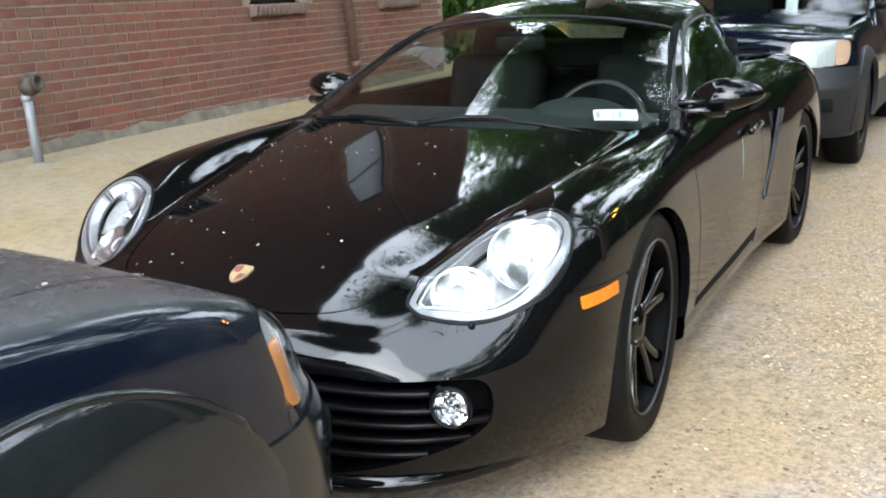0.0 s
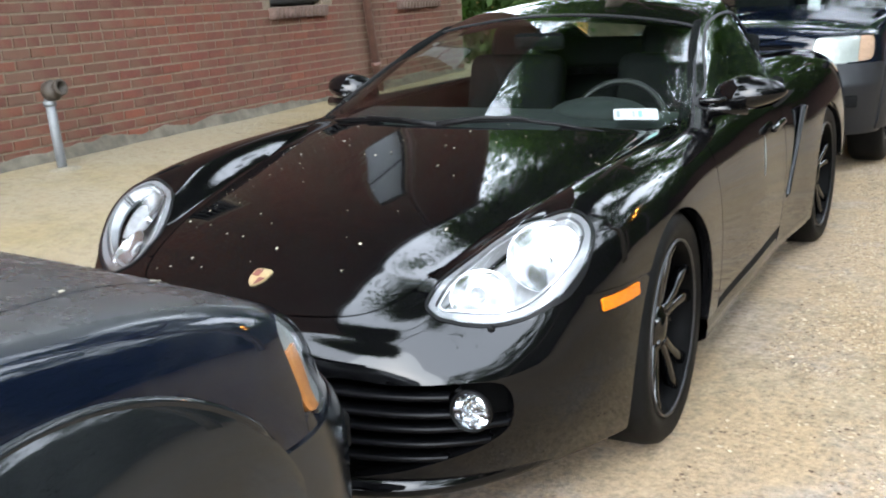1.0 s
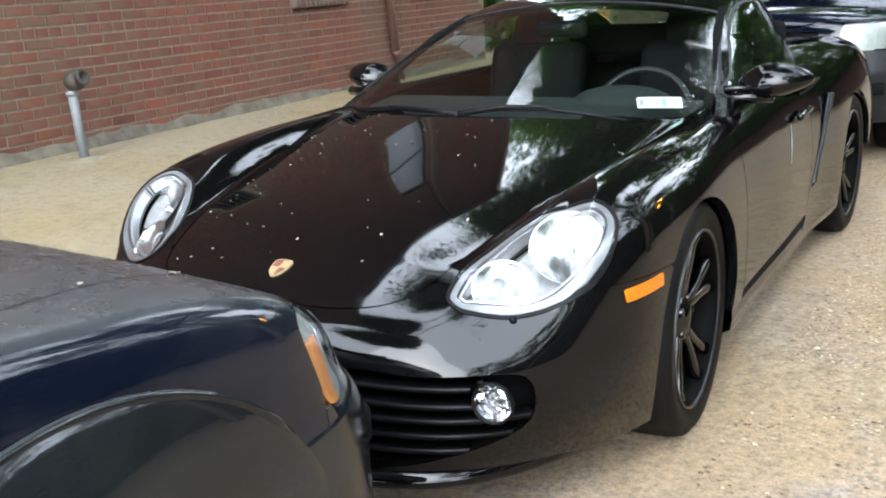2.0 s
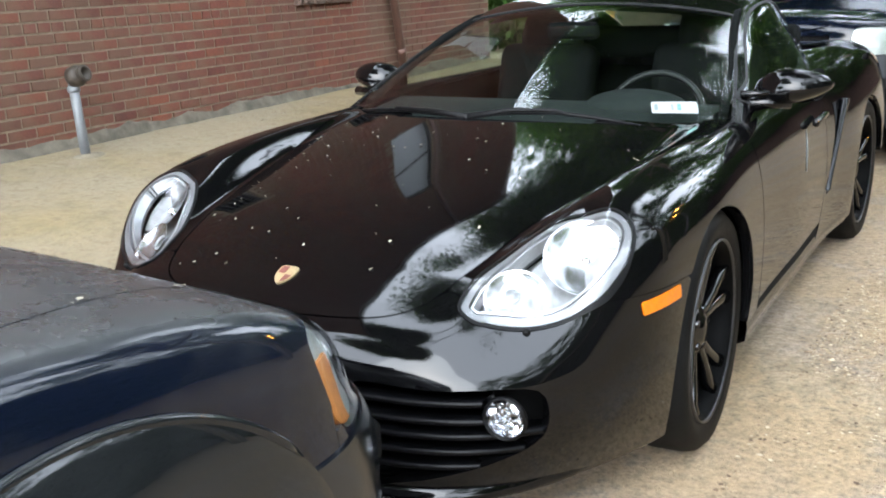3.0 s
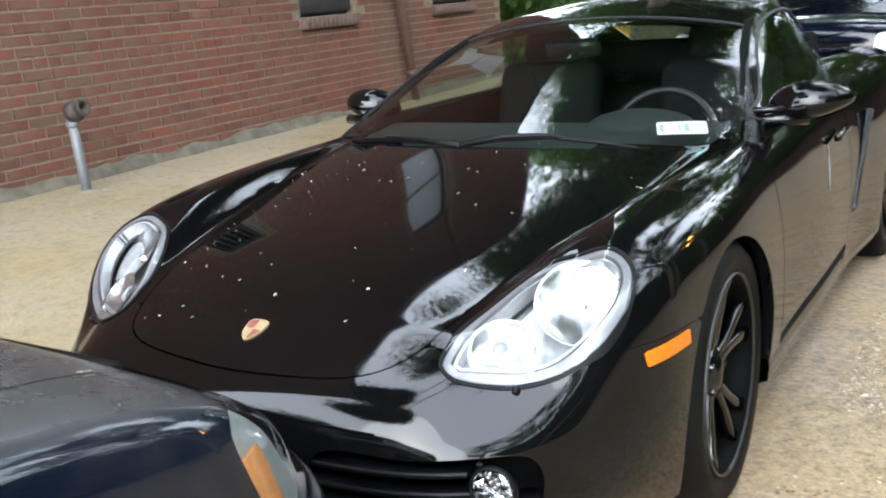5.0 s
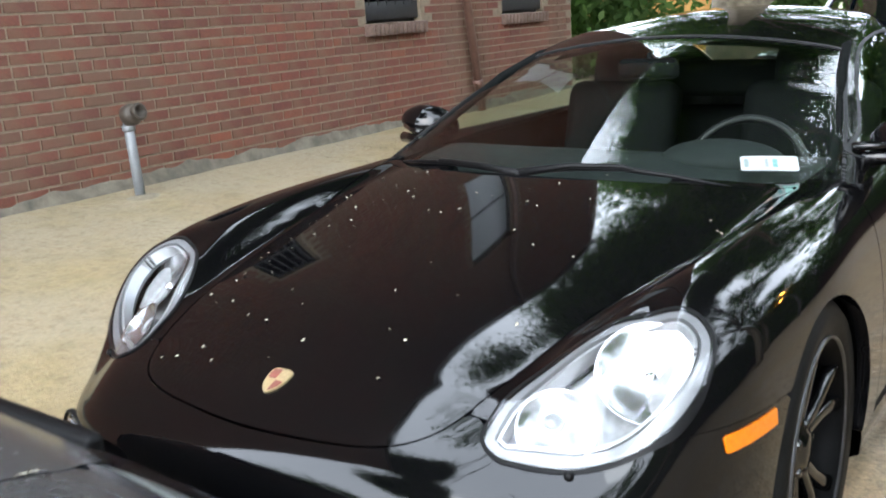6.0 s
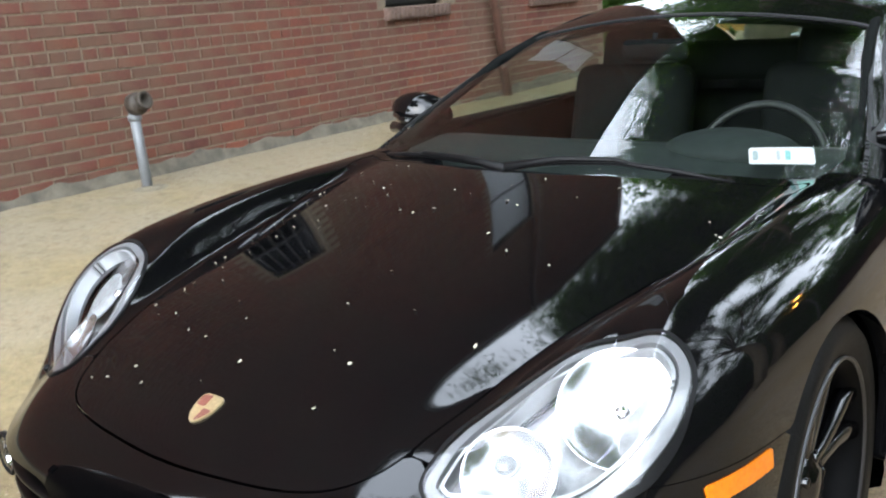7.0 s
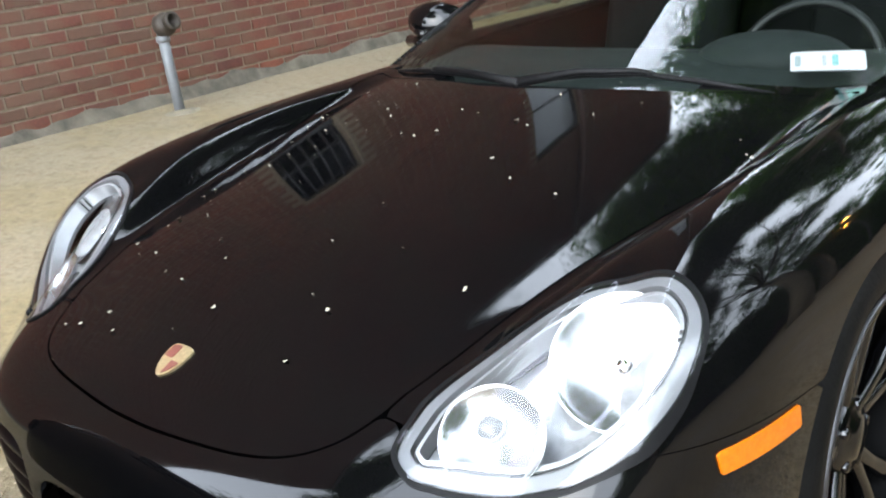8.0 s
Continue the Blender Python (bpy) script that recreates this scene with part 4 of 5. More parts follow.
        for z, x0, x1 in ((0.405, 0.27, 0.6), (0.362, 0.27, 0.61), (0.325, 0.27, 0.70), (0.285, 0.27, 0.665), (0.245, 0.28, 0.58)):
            bm = bmesh.new()
            rings = []
            for x in steps(x0, x1, 0.03):
                y = -0.925 + 0.47 * (x / 0.88) ** 4.5 + 0.014 + 1.9 * max(0.4 - z, 0) ** 2 * (x / 0.67) ** 3
                rings.append([bm.verts.new((s * x, y + dy, z + dz)) for dy, dz in ((0.0, 0.004), (0.004, 0.008), (0.06, 0.012), (0.06, -0.004), (0.004, -0.006), (0.0, -0.002))])
            for a, b in zip(rings, rings[1:]):
                for i in range(6):
                    bm.faces.new((a[i], a[(i + 1) % 6], b[(i + 1) % 6], b[i]))
            bmesh.ops.recalc_face_normals(bm, faces=bm.faces)
            part("slat", bm, SLAT, duct)
        # side marker, a skewed amber strip
        def marker_keep(P):
            a, y, z = xyz(P)
            mid = 0.555 + 0.0 * y
            return np.minimum(np.minimum(y + 0.495 + 0.15 * (z - mid), -0.331 - y), 0.0158 - np.abs(z - mid))
        part("side_marker", sheet(steps(-0.515, -0.315, 0.006), steps(55, 90, 0.6), spine_rays(coupe_body, 0.45 * s, 0.40), marker_keep, coupe_body, lift=0.004, rim=0.006), AMBER, car, "orange side marker lamp")
        # washer nozzle under the lamp
        bm = bmesh.new()
        lathe(bm, [(0.009, -0.02), (0.009, 0.008), (0.006, 0.013), (0.001, 0.014)], pose(s * 0.642, -0.69, 0.533, 50, 0, 25 * s), 14)
        part("washer_nozzle", bm, TRIM, car)

        # door mirror
        mirror = new("door_mirror")
        mirror.parent = car
        cx, cy, cz = (0.856, 0.775, 0.902) if s > 0 else (-0.8, 0.82, 0.905)
        bm = bmesh.new()
        bmesh.ops.create_uvsphere(bm, u_segments=28, v_segments=18, radius=1.0)
        for v in bm.verts:
            x, y, z = v.co
            wide = 0.124
            tall = (0.068 if z > 0 else 0.045) * (1 - 0.2 * x)
            deep = 0.075 if y < 0 else 0.03
            v.co = (cx + s * wide * x, cy + deep * y + 0.03 * x * x, cz + tall * z + 0.014 * x)
        part("shell", bm, BLACK, mirror)
        bm = bmesh.new()
        lathe(bm, [(0.001, 0.0), (0.9, 0.0), (0.96, -0.1)], pose(cx, cy + 0.033, cz, -90, 0, 0) @ Matrix.Diagonal((0.108, 0.05, 0.03, 1)), 28)
        part("mirror_glass", bm, CHROME, mirror)
        bm = bmesh.new()
        tube(bm, [(s * 0.72, 0.70, 0.862), (s * 0.80, 0.735, 0.862), (s * 0.86, 0.76, 0.862)], [0.024, 0.018, 0.02], 12)
        tube(bm, [(s * 0.72, 0.68, 0.895), (s * 0.78, 0.71, 0.895), (s * 0.84, 0.75, 0.905)], [0.012, 0.009, 0.012], 12)
        part("arm", bm, BLACK, mirror)
        # side scoop duct with a blade, door handle
        bm = bmesh.new()
        box(bm, (0.02, 0.42, 0.5), pose(s * 0.785, 1.68, 0.56), 0.01)
        part("scoop_duct", bm, SHADOW, car)
        bm = bmesh.new()
        rings = []
        for z in steps(0.41, 0.74, 0.03):
            y = 1.555 + 0.86 * (z - 0.41)
            rings.append([bm.verts.new((s * x, y + dy, z)) for x, dy in ((0.825, 0.0), (0.85, 0.004), (0.854, 0.022), (0.842, 0.034), (0.822, 0.026))])
        for a, b in zip(rings, rings[1:]):
            for i in range(5):
                bm.faces.new((a[i], a[(i + 1) % 5], b[(i + 1) % 5], b[i]))
        bmesh.ops.recalc_face_normals(bm, faces=bm.faces)
        part("scoop_blade", bm, BLACK, car)
        bm = bmesh.new()
        box(bm, (0.026, 0.19, 0.028), pose(s * 0.84, 1.36, 0.725, 3, 0, 0), 0.01, 3)
        part("door_handle", bm, BLACK, car)

    # crest on the hood
    crest = loop_gap([(-0.026, 0.028), (0.0, 0.033), (0.026, 0.028), (0.027, 0.0), (0.018, -0.022), (0.0, -0.036), (-0.018, -0.022), (-0.027, 0.0)])
    def crest_keep(P):
        return crest(P[..., 0], (P[..., 1] + 0.742) * 1.12)
    grid = (steps(-0.035, 0.035, 0.004), steps(-0.80, -0.71, 0.004))
    badge = part("badge", sheet(*grid, over, crest_keep, coupe_body, lift=0.004, rim=0.004), plain("badge gold", (0.46, 0.36, 0.2), 0.35, 0.7, vary=0.2, scale=200), car, "small gold shield badge with red fields")
    for sx, sy in ((-1, 1), (1, -1)):
        part("red_field", sheet(*grid, over, lambda P: np.minimum(crest_keep(P) - 0.004, np.minimum(sx * P[..., 0] - 0.002, sy * (P[..., 1] + 0.742) - 0.002)), coupe_body, lift=0.0052, rim=0.001), plain("badge red", (0.16, 0.05, 0.035), 0.35), badge)

    # wipers, cowl, sticker
    def cowl_keep(P):
        a, y, z = xyz(P)
        k = cabin_y(P[..., 0], y)
        return np.minimum(np.minimum(k - 0.2, 0.285 - 0.05 * a ** 2 - k), cabin_side(y, z) - a - 0.02)
    part("cowl", sheet(steps(-0.76, 0.76, 0.02), steps(0.12, 0.75, 0.015), plan_rays(coupe_cabin, 0.3, 1.6), cowl_keep, coupe_cabin, lift=-0.018, rim=0.01), SHADOW, car)

    def on_screen(x, y, up=0.0):
        p = plan_rays(coupe_cabin, 0.3, 1.6)(np.array([float(x)]), np.array([float(y)]))[0]
        return Vector(p) + Vector((0, -0.35, 0.94)) * up
    for run in (((-0.085, 0.322), (0.069, 0.362), (0.213, 0.386), (0.361, 0.393), (0.505, 0.402)), ((-0.075, 0.318), (-0.232, 0.358), (-0.417, 0.412), (-0.52, 0.441), (-0.625, 0.474))):
        wiper = new("wiper")
        wiper.parent = car
        mids = [on_screen(x, y - 0.014, 0.005) for x, y in run]
        bm = bmesh.new()
        tube(bm, [mids[0].lerp(mids[1], 0.5)] + mids[1:], [0.004, 0.0075, 0.0075, 0.0065, 0.003], 8)
        part("blade", bm, TRIM, wiper)
        bm = bmesh.new()
        up = Vector((0, -0.006, 0.009))
        tube(bm, [mids[0] - Vector((0, 0, 0.01)), mids[0] + up * 0.5, mids[1] + up, mids[2] + up * 0.8, mids[2].lerp(mids[3], 0.3)], [0.014, 0.013, 0.009, 0.007, 0.004], 8)
        part("arm", bm, TRIM, wiper)
    # registration sticker behind the glass
    def sticker_keep(P):
        u = (P[..., 0] - 0.556) * 0.912 + (P[..., 1] - 0.526) * 0.41
        v = -(P[..., 0] - 0.556) * 0.41 + (P[..., 1] - 0.526) * 0.912
        return np.minimum(0.0725 - np.abs(u), 0.03 - np.abs(v))
    grid = (steps(0.45, 0.66, 0.008), steps(0.44, 0.66, 0.008))
    low = plan_rays(coupe_cabin, 0.3, 1.6)
    slip = part("sticker", sheet(*grid, low, sticker_keep, coupe_cabin, lift=-0.002, rim=0.0), WHITE, car, "white inspection sticker with faint printed blocks")
    for lo, hi, colour in ((-0.064, -0.052, (0.09, 0.12, 0.12)), (-0.042, -0.016, (0.5, 0.3, 0.24)), (-0.011, -0.003, (0.12, 0.14, 0.14)), (0.008, 0.02, (0.06, 0.16, 0.15)), (0.028, 0.068, (0.25, 0.5, 0.44))):
        def bar_keep(P, lo=lo, hi=hi):
            u = (P[..., 0] - 0.556) * 0.912 + (P[..., 1] - 0.526) * 0.41
            v = -(P[..., 0] - 0.556) * 0.41 + (P[..., 1] - 0.526) * 0.912
            return np.minimum(np.minimum(u - lo, hi - u), 0.017 - np.abs(v))
        part("print_bar", sheet(steps(0.45, 0.66, 0.004), steps(0.44, 0.66, 0.004), low, bar_keep, coupe_cabin, lift=-0.001, rim=0.0), plain("sticker ink", colour, 0.6, vary=0.3, scale=120), slip)
    # pale scuff on the driver's door
    def scuff_keep(P):
        a, y, z = xyz(P)
        return np.where(P[..., 0] > 0, np.minimum(0.011 * (1.3 - np.abs(z - 0.64) / 0.075) - np.abs(y - 1.153 - 0.57 * (z - 0.64)), 0.07 - np.abs(z - 0.64)), -1)
    part("door_scuff", sheet(steps(1.0, 1.25, 0.004), steps(55, 90, 0.5), spine_rays(coupe_body, 0.45, 0.5), scuff_keep, coupe_body, lift=0.0012, rim=0.0), WHITE, car, "pale vertical scuff on the door")

    # what shows through the glass
    bm = bmesh.new()
    rings = []
    for x in steps(-0.66, 0.66, 0.06):
        rings.append([bm.verts.new((x, y + 0.36 * x * x, z - 0.05 * x * x)) for y, z in ((0.33, 0.79), (0.45, 0.845), (0.62, 0.865), (0.74, 0.85), (0.80, 0.78), (0.82, 0.55))])
    for a, b in zip(rings, rings[1:]):
        for i in range(5):
            bm.faces.new((a[i], a[i + 1], b[i + 1], b[i]))
    bmesh.ops.recalc_face_normals(bm, faces=bm.faces)
    part("dashboard", bm, DASH, car)
    bm = bmesh.new()
    bmesh.ops.create_uvsphere(bm, u_segments=24, v_segments=12, radius=1.0, matrix=Matrix.Translation((0.37, 0.67, 0.845)) @ Matrix.Diagonal((0.18, 0.12, 0.06, 1)))
    part("instrument_hood", bm, DASH, car)
    wheel_pose = pose(0.37, 0.84, 0.765, 66, 0, 0)
    bm = bmesh.new()
    ring = [wheel_pose @ Vector((0.185 * math.cos(q), 0.185 * math.sin(q), 0)) for q in [2 * math.pi * k / 40 for k in range(41)]]
    tube(bm, ring, 0.012, 10, False)
    steer = part("steering_wheel", bm, WHEEL_GREY, car)
    bm = bmesh.new()
    lathe(bm, [(0.001, 0.03), (0.05, 0.025), (0.065, 0.0), (0.06, -0.03)], wheel_pose, 24)
    for q in (0.0, math.pi, -math.pi / 2):
        tube(bm, [wheel_pose @ Vector((0.05 * math.cos(q), 0.05 * math.sin(q), 0)), wheel_pose @ Vector((0.18 * math.cos(q), 0.18 * math.sin(q), 0))], 0.013, 8)
    part("wheel_hub", bm, CABIN, steer)
    for x in (-0.36, 0.36):
        seat = new("seat")
        seat.parent = car
        bm = bmesh.new()
        box(bm, (0.46, 0.5, 0.16), pose(x, 1.15, 0.42, 8, 0, 0), 0.06, 3)
        part("seat_cushion", bm, CABIN, seat)
        bm = bmesh.new()
        box(bm, (0.46, 0.15, 0.56), pose(x, 1.47, 0.72, -16, 0, 0), 0.06, 3)
        box(bm, (0.28, 0.12, 0.2), pose(x, 1.57, 1.02, -14, 0, 0), 0.05, 3)
        part("seat_back", bm, CABIN, seat)
    bm = bmesh.new()
    box(bm, (1.3, 0.06, 0.5), pose(0, 1.8, 0.8, -8, 0, 0), 0.03, 2)
    for sx in (-1, 1):
        box(bm, (0.05, 1.1, 0.42), pose(sx * 0.74, 1.25, 0.66), 0.02, 2)
        tube(bm, [(sx * 0.6, 1.72, 0.7), (sx * 0.56, 1.75, 0.95), (sx * 0.5, 1.76, 1.12)], 0.05, 10)
    tube(bm, [(-0.5, 1.76, 1.12), (0, 1.76, 1.17), (0.5, 1.76, 1.12)], 0.035, 10)
    part("cabin_lining", bm, CABIN, car)
    for sx in (-1, 1):
        bm = bmesh.new()
        tube(bm, [(sx * 0.69, 0.60, 0.84), (sx * 0.65, 0.80, 0.945), (sx * 0.595, 1.02, 1.055), (sx * 0.55, 1.22, 1.12), (sx * 0.52, 1.6, 1.145)], 0.016, 10)
        part("pillar_trim", bm, CABIN, car)
    bm = bmesh.new()
    rings = []
    for y, z in ((1.2, 1.145), (1.27, 1.165), (1.38, 1.182), (1.55, 1.195), (1.75, 1.195), (1.9, 1.18)):
        rings.append([bm.verts.new((x, y + 0.2 * x * x, z - 0.2 * x * x)) for x in (-0.52, -0.3, 0.0, 0.3, 0.52)])
    for a, b in zip(rings, rings[1:]):
        for i in range(4):
            bm.faces.new((a[i], a[i + 1], b[i + 1], b[i]))
    part("headliner", bm, CABIN, car)
    bm = bmesh.new()
    box(bm, (0.21, 0.025, 0.065), pose(0, 0.98, 1.08, 10, 0, 0), 0.02, 3)
    tube(bm, [(0, 0.98, 1.08), (0, 0.99, 1.13)], 0.008, 8)
    part("rear_view_mirror", bm, CABIN, car)
    return car


coupe_car = coupe()


# ---- the two dark blue utility vehicles ----
def suv_solid(hood, bow, round_by, chin, lean, tuck=0.0):
    """The lower body of a utility vehicle; hood: its height along the middle."""
    def solid(x, y, z):
        a = np.abs(x)
        top = hood(y) - bow * a ** 2
        side = 0.865 - 0.35 * np.maximum(z - 0.62, 0) ** 2 - 0.2 * np.maximum(0.5 - z, 0) ** 2
        nose = -0.885 + round_by * (a / 0.86) ** 6 + lean * np.maximum(z - 0.60, 0) - chin / (1 + np.exp((z - 0.6) / 0.02)) + tuck * np.maximum(0.6 - z, 0) - 0.5 * tuck * np.clip(0.74 - z, 0, 0.14)
        return blend(0.026, z - np.where(y > 0.5, hood(y) - 0.07, top), a - side, nose - y, y - 3.5, 0.25 - z)
    return solid


suv_ridge = spline([(0.35, 0.98), (0.7, 1.25), (1.05, 1.50), (1.35, 1.635), (1.8, 1.69), (2.6, 1.70), (3.3, 1.66), (3.6, 1.5)])


def suv_arch(P):
    return np.hypot(P[..., 1], P[..., 2] - 0.37)


def suv_hood_gap(P):
    a, y, z = xyz(P)
    return np.minimum(np.minimum(0.645 + 0.2 * (y + 0.5) * (y < 0) + 0.1 * (y >= 0) - a, y + 0.80 - 0.22 * (a / 0.62) ** 4), 0.47 - y)


def suv(name, at, label, hood, bow, round_by, chin, lean, lamp_low, lamp_high, amber_from, amber_top, clad, paint_of, turn_of, tall=1.0, tuck=0.0):
    body_of = suv_solid(hood, bow, round_by, chin, lean, tuck)

    def suv_lamp(P):
        a, y, z = xyz(P)
        return -blend(0.02, z - lamp_high, lamp_low - z, 0.49 - a, y + 0.555 + 0.35 * (lamp_high - z))

    def suv_clad(P):
        a, y, z = xyz(P)
        return np.minimum(lamp_low - 0.012 - z, -0.53 + 1.4 * (lamp_low - 0.012 - z) - y)

    def suv_cabin(x, y, z):
        a = np.abs(x)
        top = 0.98 + (suv_ridge(y - 0.16 * a ** 2) - 0.98) * tall - 0.06 * a ** 2
        return blend(0.025, z - top, a - 0.845 + 0.28 * (z - 0.95), y - 3.46)

    car = thing(name, label, "car", at)
    part("hood", sheet(steps(-0.72, 0.72, 0.02), steps(-0.88, 0.5, 0.02), plan_rays(body_of, 0.4, 1.4), lambda P: suv_hood_gap(P) - 0.002, body_of), paint_of, car)
    ball = ball_rays(body_of, 0.0, -0.2, 0.55)

    def nose_keep(P):
        a, y, z = xyz(P)
        g = np.minimum(-suv_hood_gap(P) - 0.002, -suv_lamp(P) - 0.002)
        g = np.minimum(g, -suv_clad(P) - 0.002)
        g = np.minimum(g, np.where((z > lamp_low + 0.04) & (z < lamp_high - 0.05) & (a < 0.36), -1.0, 1.0))
        return np.minimum(np.minimum(g, -0.601 - y), z - 0.3)
    part("nose_panel", sheet(steps(-96, 96, 1.3), steps(-10, 40, 1.2), ball, nose_keep, body_of), paint_of, car)
    bumper = part("front_bumper", sheet(steps(-100, 100, 0.8), steps(-36, 16, 0.8), ball, lambda P: np.minimum(np.minimum(suv_clad(P), P[..., 2] - 0.28), suv_arch(P) - 0.40), body_of, lift=0.006, rim=0.014), clad, car, "grey plastic front bumper")
    bm = bmesh.new()
    box(bm, (0.8, 0.03, 0.11), (0, -0.745, lamp_low + 0.085), 0.01)
    grille = part("grille", bm, TRIM, car)
    for k in range(7):
        bm = bmesh.new()
        box(bm, (0.72, 0.02, 0.006), (0, -0.765, lamp_low + 0.045 + 0.013 * k), 0.002)
        part("slat", bm, TRIM, grille)
    for s in (1, -1):
        def fender_k(P):
            a, y, z = xyz(P)
            g = np.minimum(-suv_hood_gap(P) - 0.002, -suv_lamp(P) - 0.002)
            g = np.minimum(np.minimum(g, suv_arch(P) - 0.385), np.minimum(y + 0.5985, 0.52 - y))
            return np.minimum(g, z - 0.3)
        part("fender", sheet(steps(-0.62, 0.54, 0.02), steps(0, 118, 2.0), spine_rays(body_of, 0.4 * s, 0.52), fender_k, body_of, rim=0.02), paint_of, car)

        def flare_k(P):
            a, y, z = xyz(P)
            r = suv_arch(P)
            outer = 0.448 + 0.28 * np.clip(-y - 0.05, -0.05, 0.6)
            return np.minimum(np.minimum(r - 0.378, outer - r), np.minimum(z - 0.3, a - 0.6))

        def flare_of(x, y, z):
            # the flare swells out quickly below its upper edge
            r = np.hypot(y, z - 0.37)
            outer = 0.448 + 0.28 * np.clip(-y - 0.05, -0.05, 0.6)
            rise = np.sqrt(np.clip((outer + 0.004 - r) / (outer - 0.37), 0, 1))
            return body_of(np.sign(x) * np.maximum(np.abs(x) - 0.036 * rise, 0), y, z)
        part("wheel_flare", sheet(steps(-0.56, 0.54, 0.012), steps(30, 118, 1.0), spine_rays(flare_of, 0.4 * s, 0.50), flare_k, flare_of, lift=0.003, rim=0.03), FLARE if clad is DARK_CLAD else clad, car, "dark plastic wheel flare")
        bm = bmesh.new()
        rim_line = []
        for y in steps(-0.5, 0.36, 0.03):
            r = 0.448 + 0.28 * min(max(-y - 0.05, -0.05), 0.6)
            z = 0.37 + math.sqrt(r * r - y * y)
            x = float(shoot(body_of, np.array([[0.3, y, z]]), np.array([[1.0, 0, 0]]), 0.8)[0][0])
            rim_line.append((s * (x + 0.006), y, z))
        tube(bm, rim_line, [0.004] + [0.008] * (len(rim_line) - 2) + [0.004], 12)
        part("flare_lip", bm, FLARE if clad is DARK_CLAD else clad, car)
        part("side_panel", sheet(steps(0.525, 3.44, 0.06), steps(10, 118, 3.0), spine_rays(body_of, 0.4 * s, 0.6), lambda P: np.minimum(np.minimum(P[..., 1] - 0.524, P[..., 2] - 0.5), np.hypot(P[..., 1] - 2.62, P[..., 2] - 0.37) - 0.42), body_of), paint_of, car)
        part("side_cladding", sheet(steps(0.40, 3.44, 0.06), steps(70, 125, 3.0), spine_rays(body_of, 0.4 * s, 0.6), lambda P: np.minimum(np.minimum(0.51 - P[..., 2], P[..., 2] - 0.28), np.minimum(np.hypot(P[..., 1] - 2.62, P[..., 2] - 0.37) - 0.42, suv_arch(P) - 0.42)), body_of, lift=0.015), clad, car, "grey plastic lower side cladding")
        lamp = new("headlight")
        lamp.parent = car
        tagged(lamp, "rectangular headlight with an amber outer corner")
        mine = (steps(18 * s, 84 * s, 0.9), steps(2, 34, 0.7))
        lens = part("lens", sheet(*mine, ball, lambda P: suv_lamp(P), body_of, lift=0.004, rim=0.0), LENS, lamp)
        lens.visible_shadow = False
        def amber_in(P):
            a, y, z = xyz(P)
            return np.minimum(a - amber_from, amber_top - z)
        part("reflector", sheet(*mine, ball, lambda P: np.minimum(suv_lamp(P) + 0.002, -amber_in(P)), body_of, lift=-0.012, rim=0.02), LAMP_WHITE, lamp)
        part("turn_lamp", sheet(*mine, ball, lambda P: np.minimum(suv_lamp(P) - 0.003, amber_in(P)), body_of, lift=-0.006, rim=0.02), turn_of, lamp, "amber corner section")
        for y0 in (0.0, 2.62):
            bm = bmesh.new()
            rings = []
            for q in steps(math.radians(-15), math.radians(195), 0.2):
                rings.append([bm.verts.new((s * x, y0 + 0.392 * math.cos(q), 0.37 + 0.392 * math.sin(q))) for x in (0.85, 0.5)] + [bm.verts.new((s * 0.5, y0 + 0.1 * math.cos(q), 0.37 + 0.1 * math.sin(q)))])
            for a, b in zip(rings, rings[1:]):
                for i in range(2):
                    bm.faces.new((a[i], a[i + 1], b[i + 1], b[i]))
            part("wheel_liner", bm, SHADOW, car)
            wheel("wheel", pose(s * 0.745, y0, 0.355, 0, 0, 0 if s > 0 else 180), car, 0.225, 0.355, 0.2, 5, False)
        bm = bmesh.new()
        box(bm, (0.2, 0.1, 0.14), pose(s * 1.0, 0.62, 1.12, 0, 0, 10 * s), 0.03, 3)
        tube(bm, [(s * 0.82, 0.62, 1.06), (s * 0.92, 0.62, 1.09)], 0.03, 10)
        part("door_mirror", bm, TRIM, car)
        # near-black block on the bumper stands in for the shade of a recess
        bm = bmesh.new()
        box(bm, (0.2, 0.03, 0.075), pose(s * 0.67, -0.881 + 0.224 * round_by - chin - 0.004 * (tuck > 0), 0.5, 0, 0, 29 * s), 0.012)
        part("slot_shade_block", bm, SHADOW, bumper)
    def suv_screen(P):
        a, y, z = xyz(P)
        c = y - 0.16 * a ** 2
        return np.minimum(np.minimum(1.17 - c, c - 0.42), 0.845 - 0.28 * (z - 0.95) - a - 0.06)
    def suv_sides(P):
        a, y, z = xyz(P)
        d = np.minimum(np.minimum(z - 1.03, 0.98 + 0.52 * tall - z), np.minimum(y - 0.62 - (z - 1.03) * 1.05, 3.2 - y))
        return np.where(a > 0.55, np.minimum(d, np.abs(y - 1.55) - 0.03), -1.0)
    part("roof", sheet(steps(0.38, 3.46, 0.03), steps(-100, 100, 2.4), spine_rays(suv_cabin, 0.0, 0.95), lambda P: np.minimum(np.minimum(-suv_screen(P) - 0.003, -suv_sides(P) - 0.003), P[..., 2] - 0.93), suv_cabin, rim=0.02), paint_of, car)
    screen = part("windshield", sheet(steps(-0.82, 0.82, 0.03), steps(0.36, 1.4, 0.03), plan_rays(suv_cabin, 0.4, 2.0), suv_screen, suv_cabin, lift=-0.004, rim=0.0), GLASS, car)
    screen.visible_shadow = False
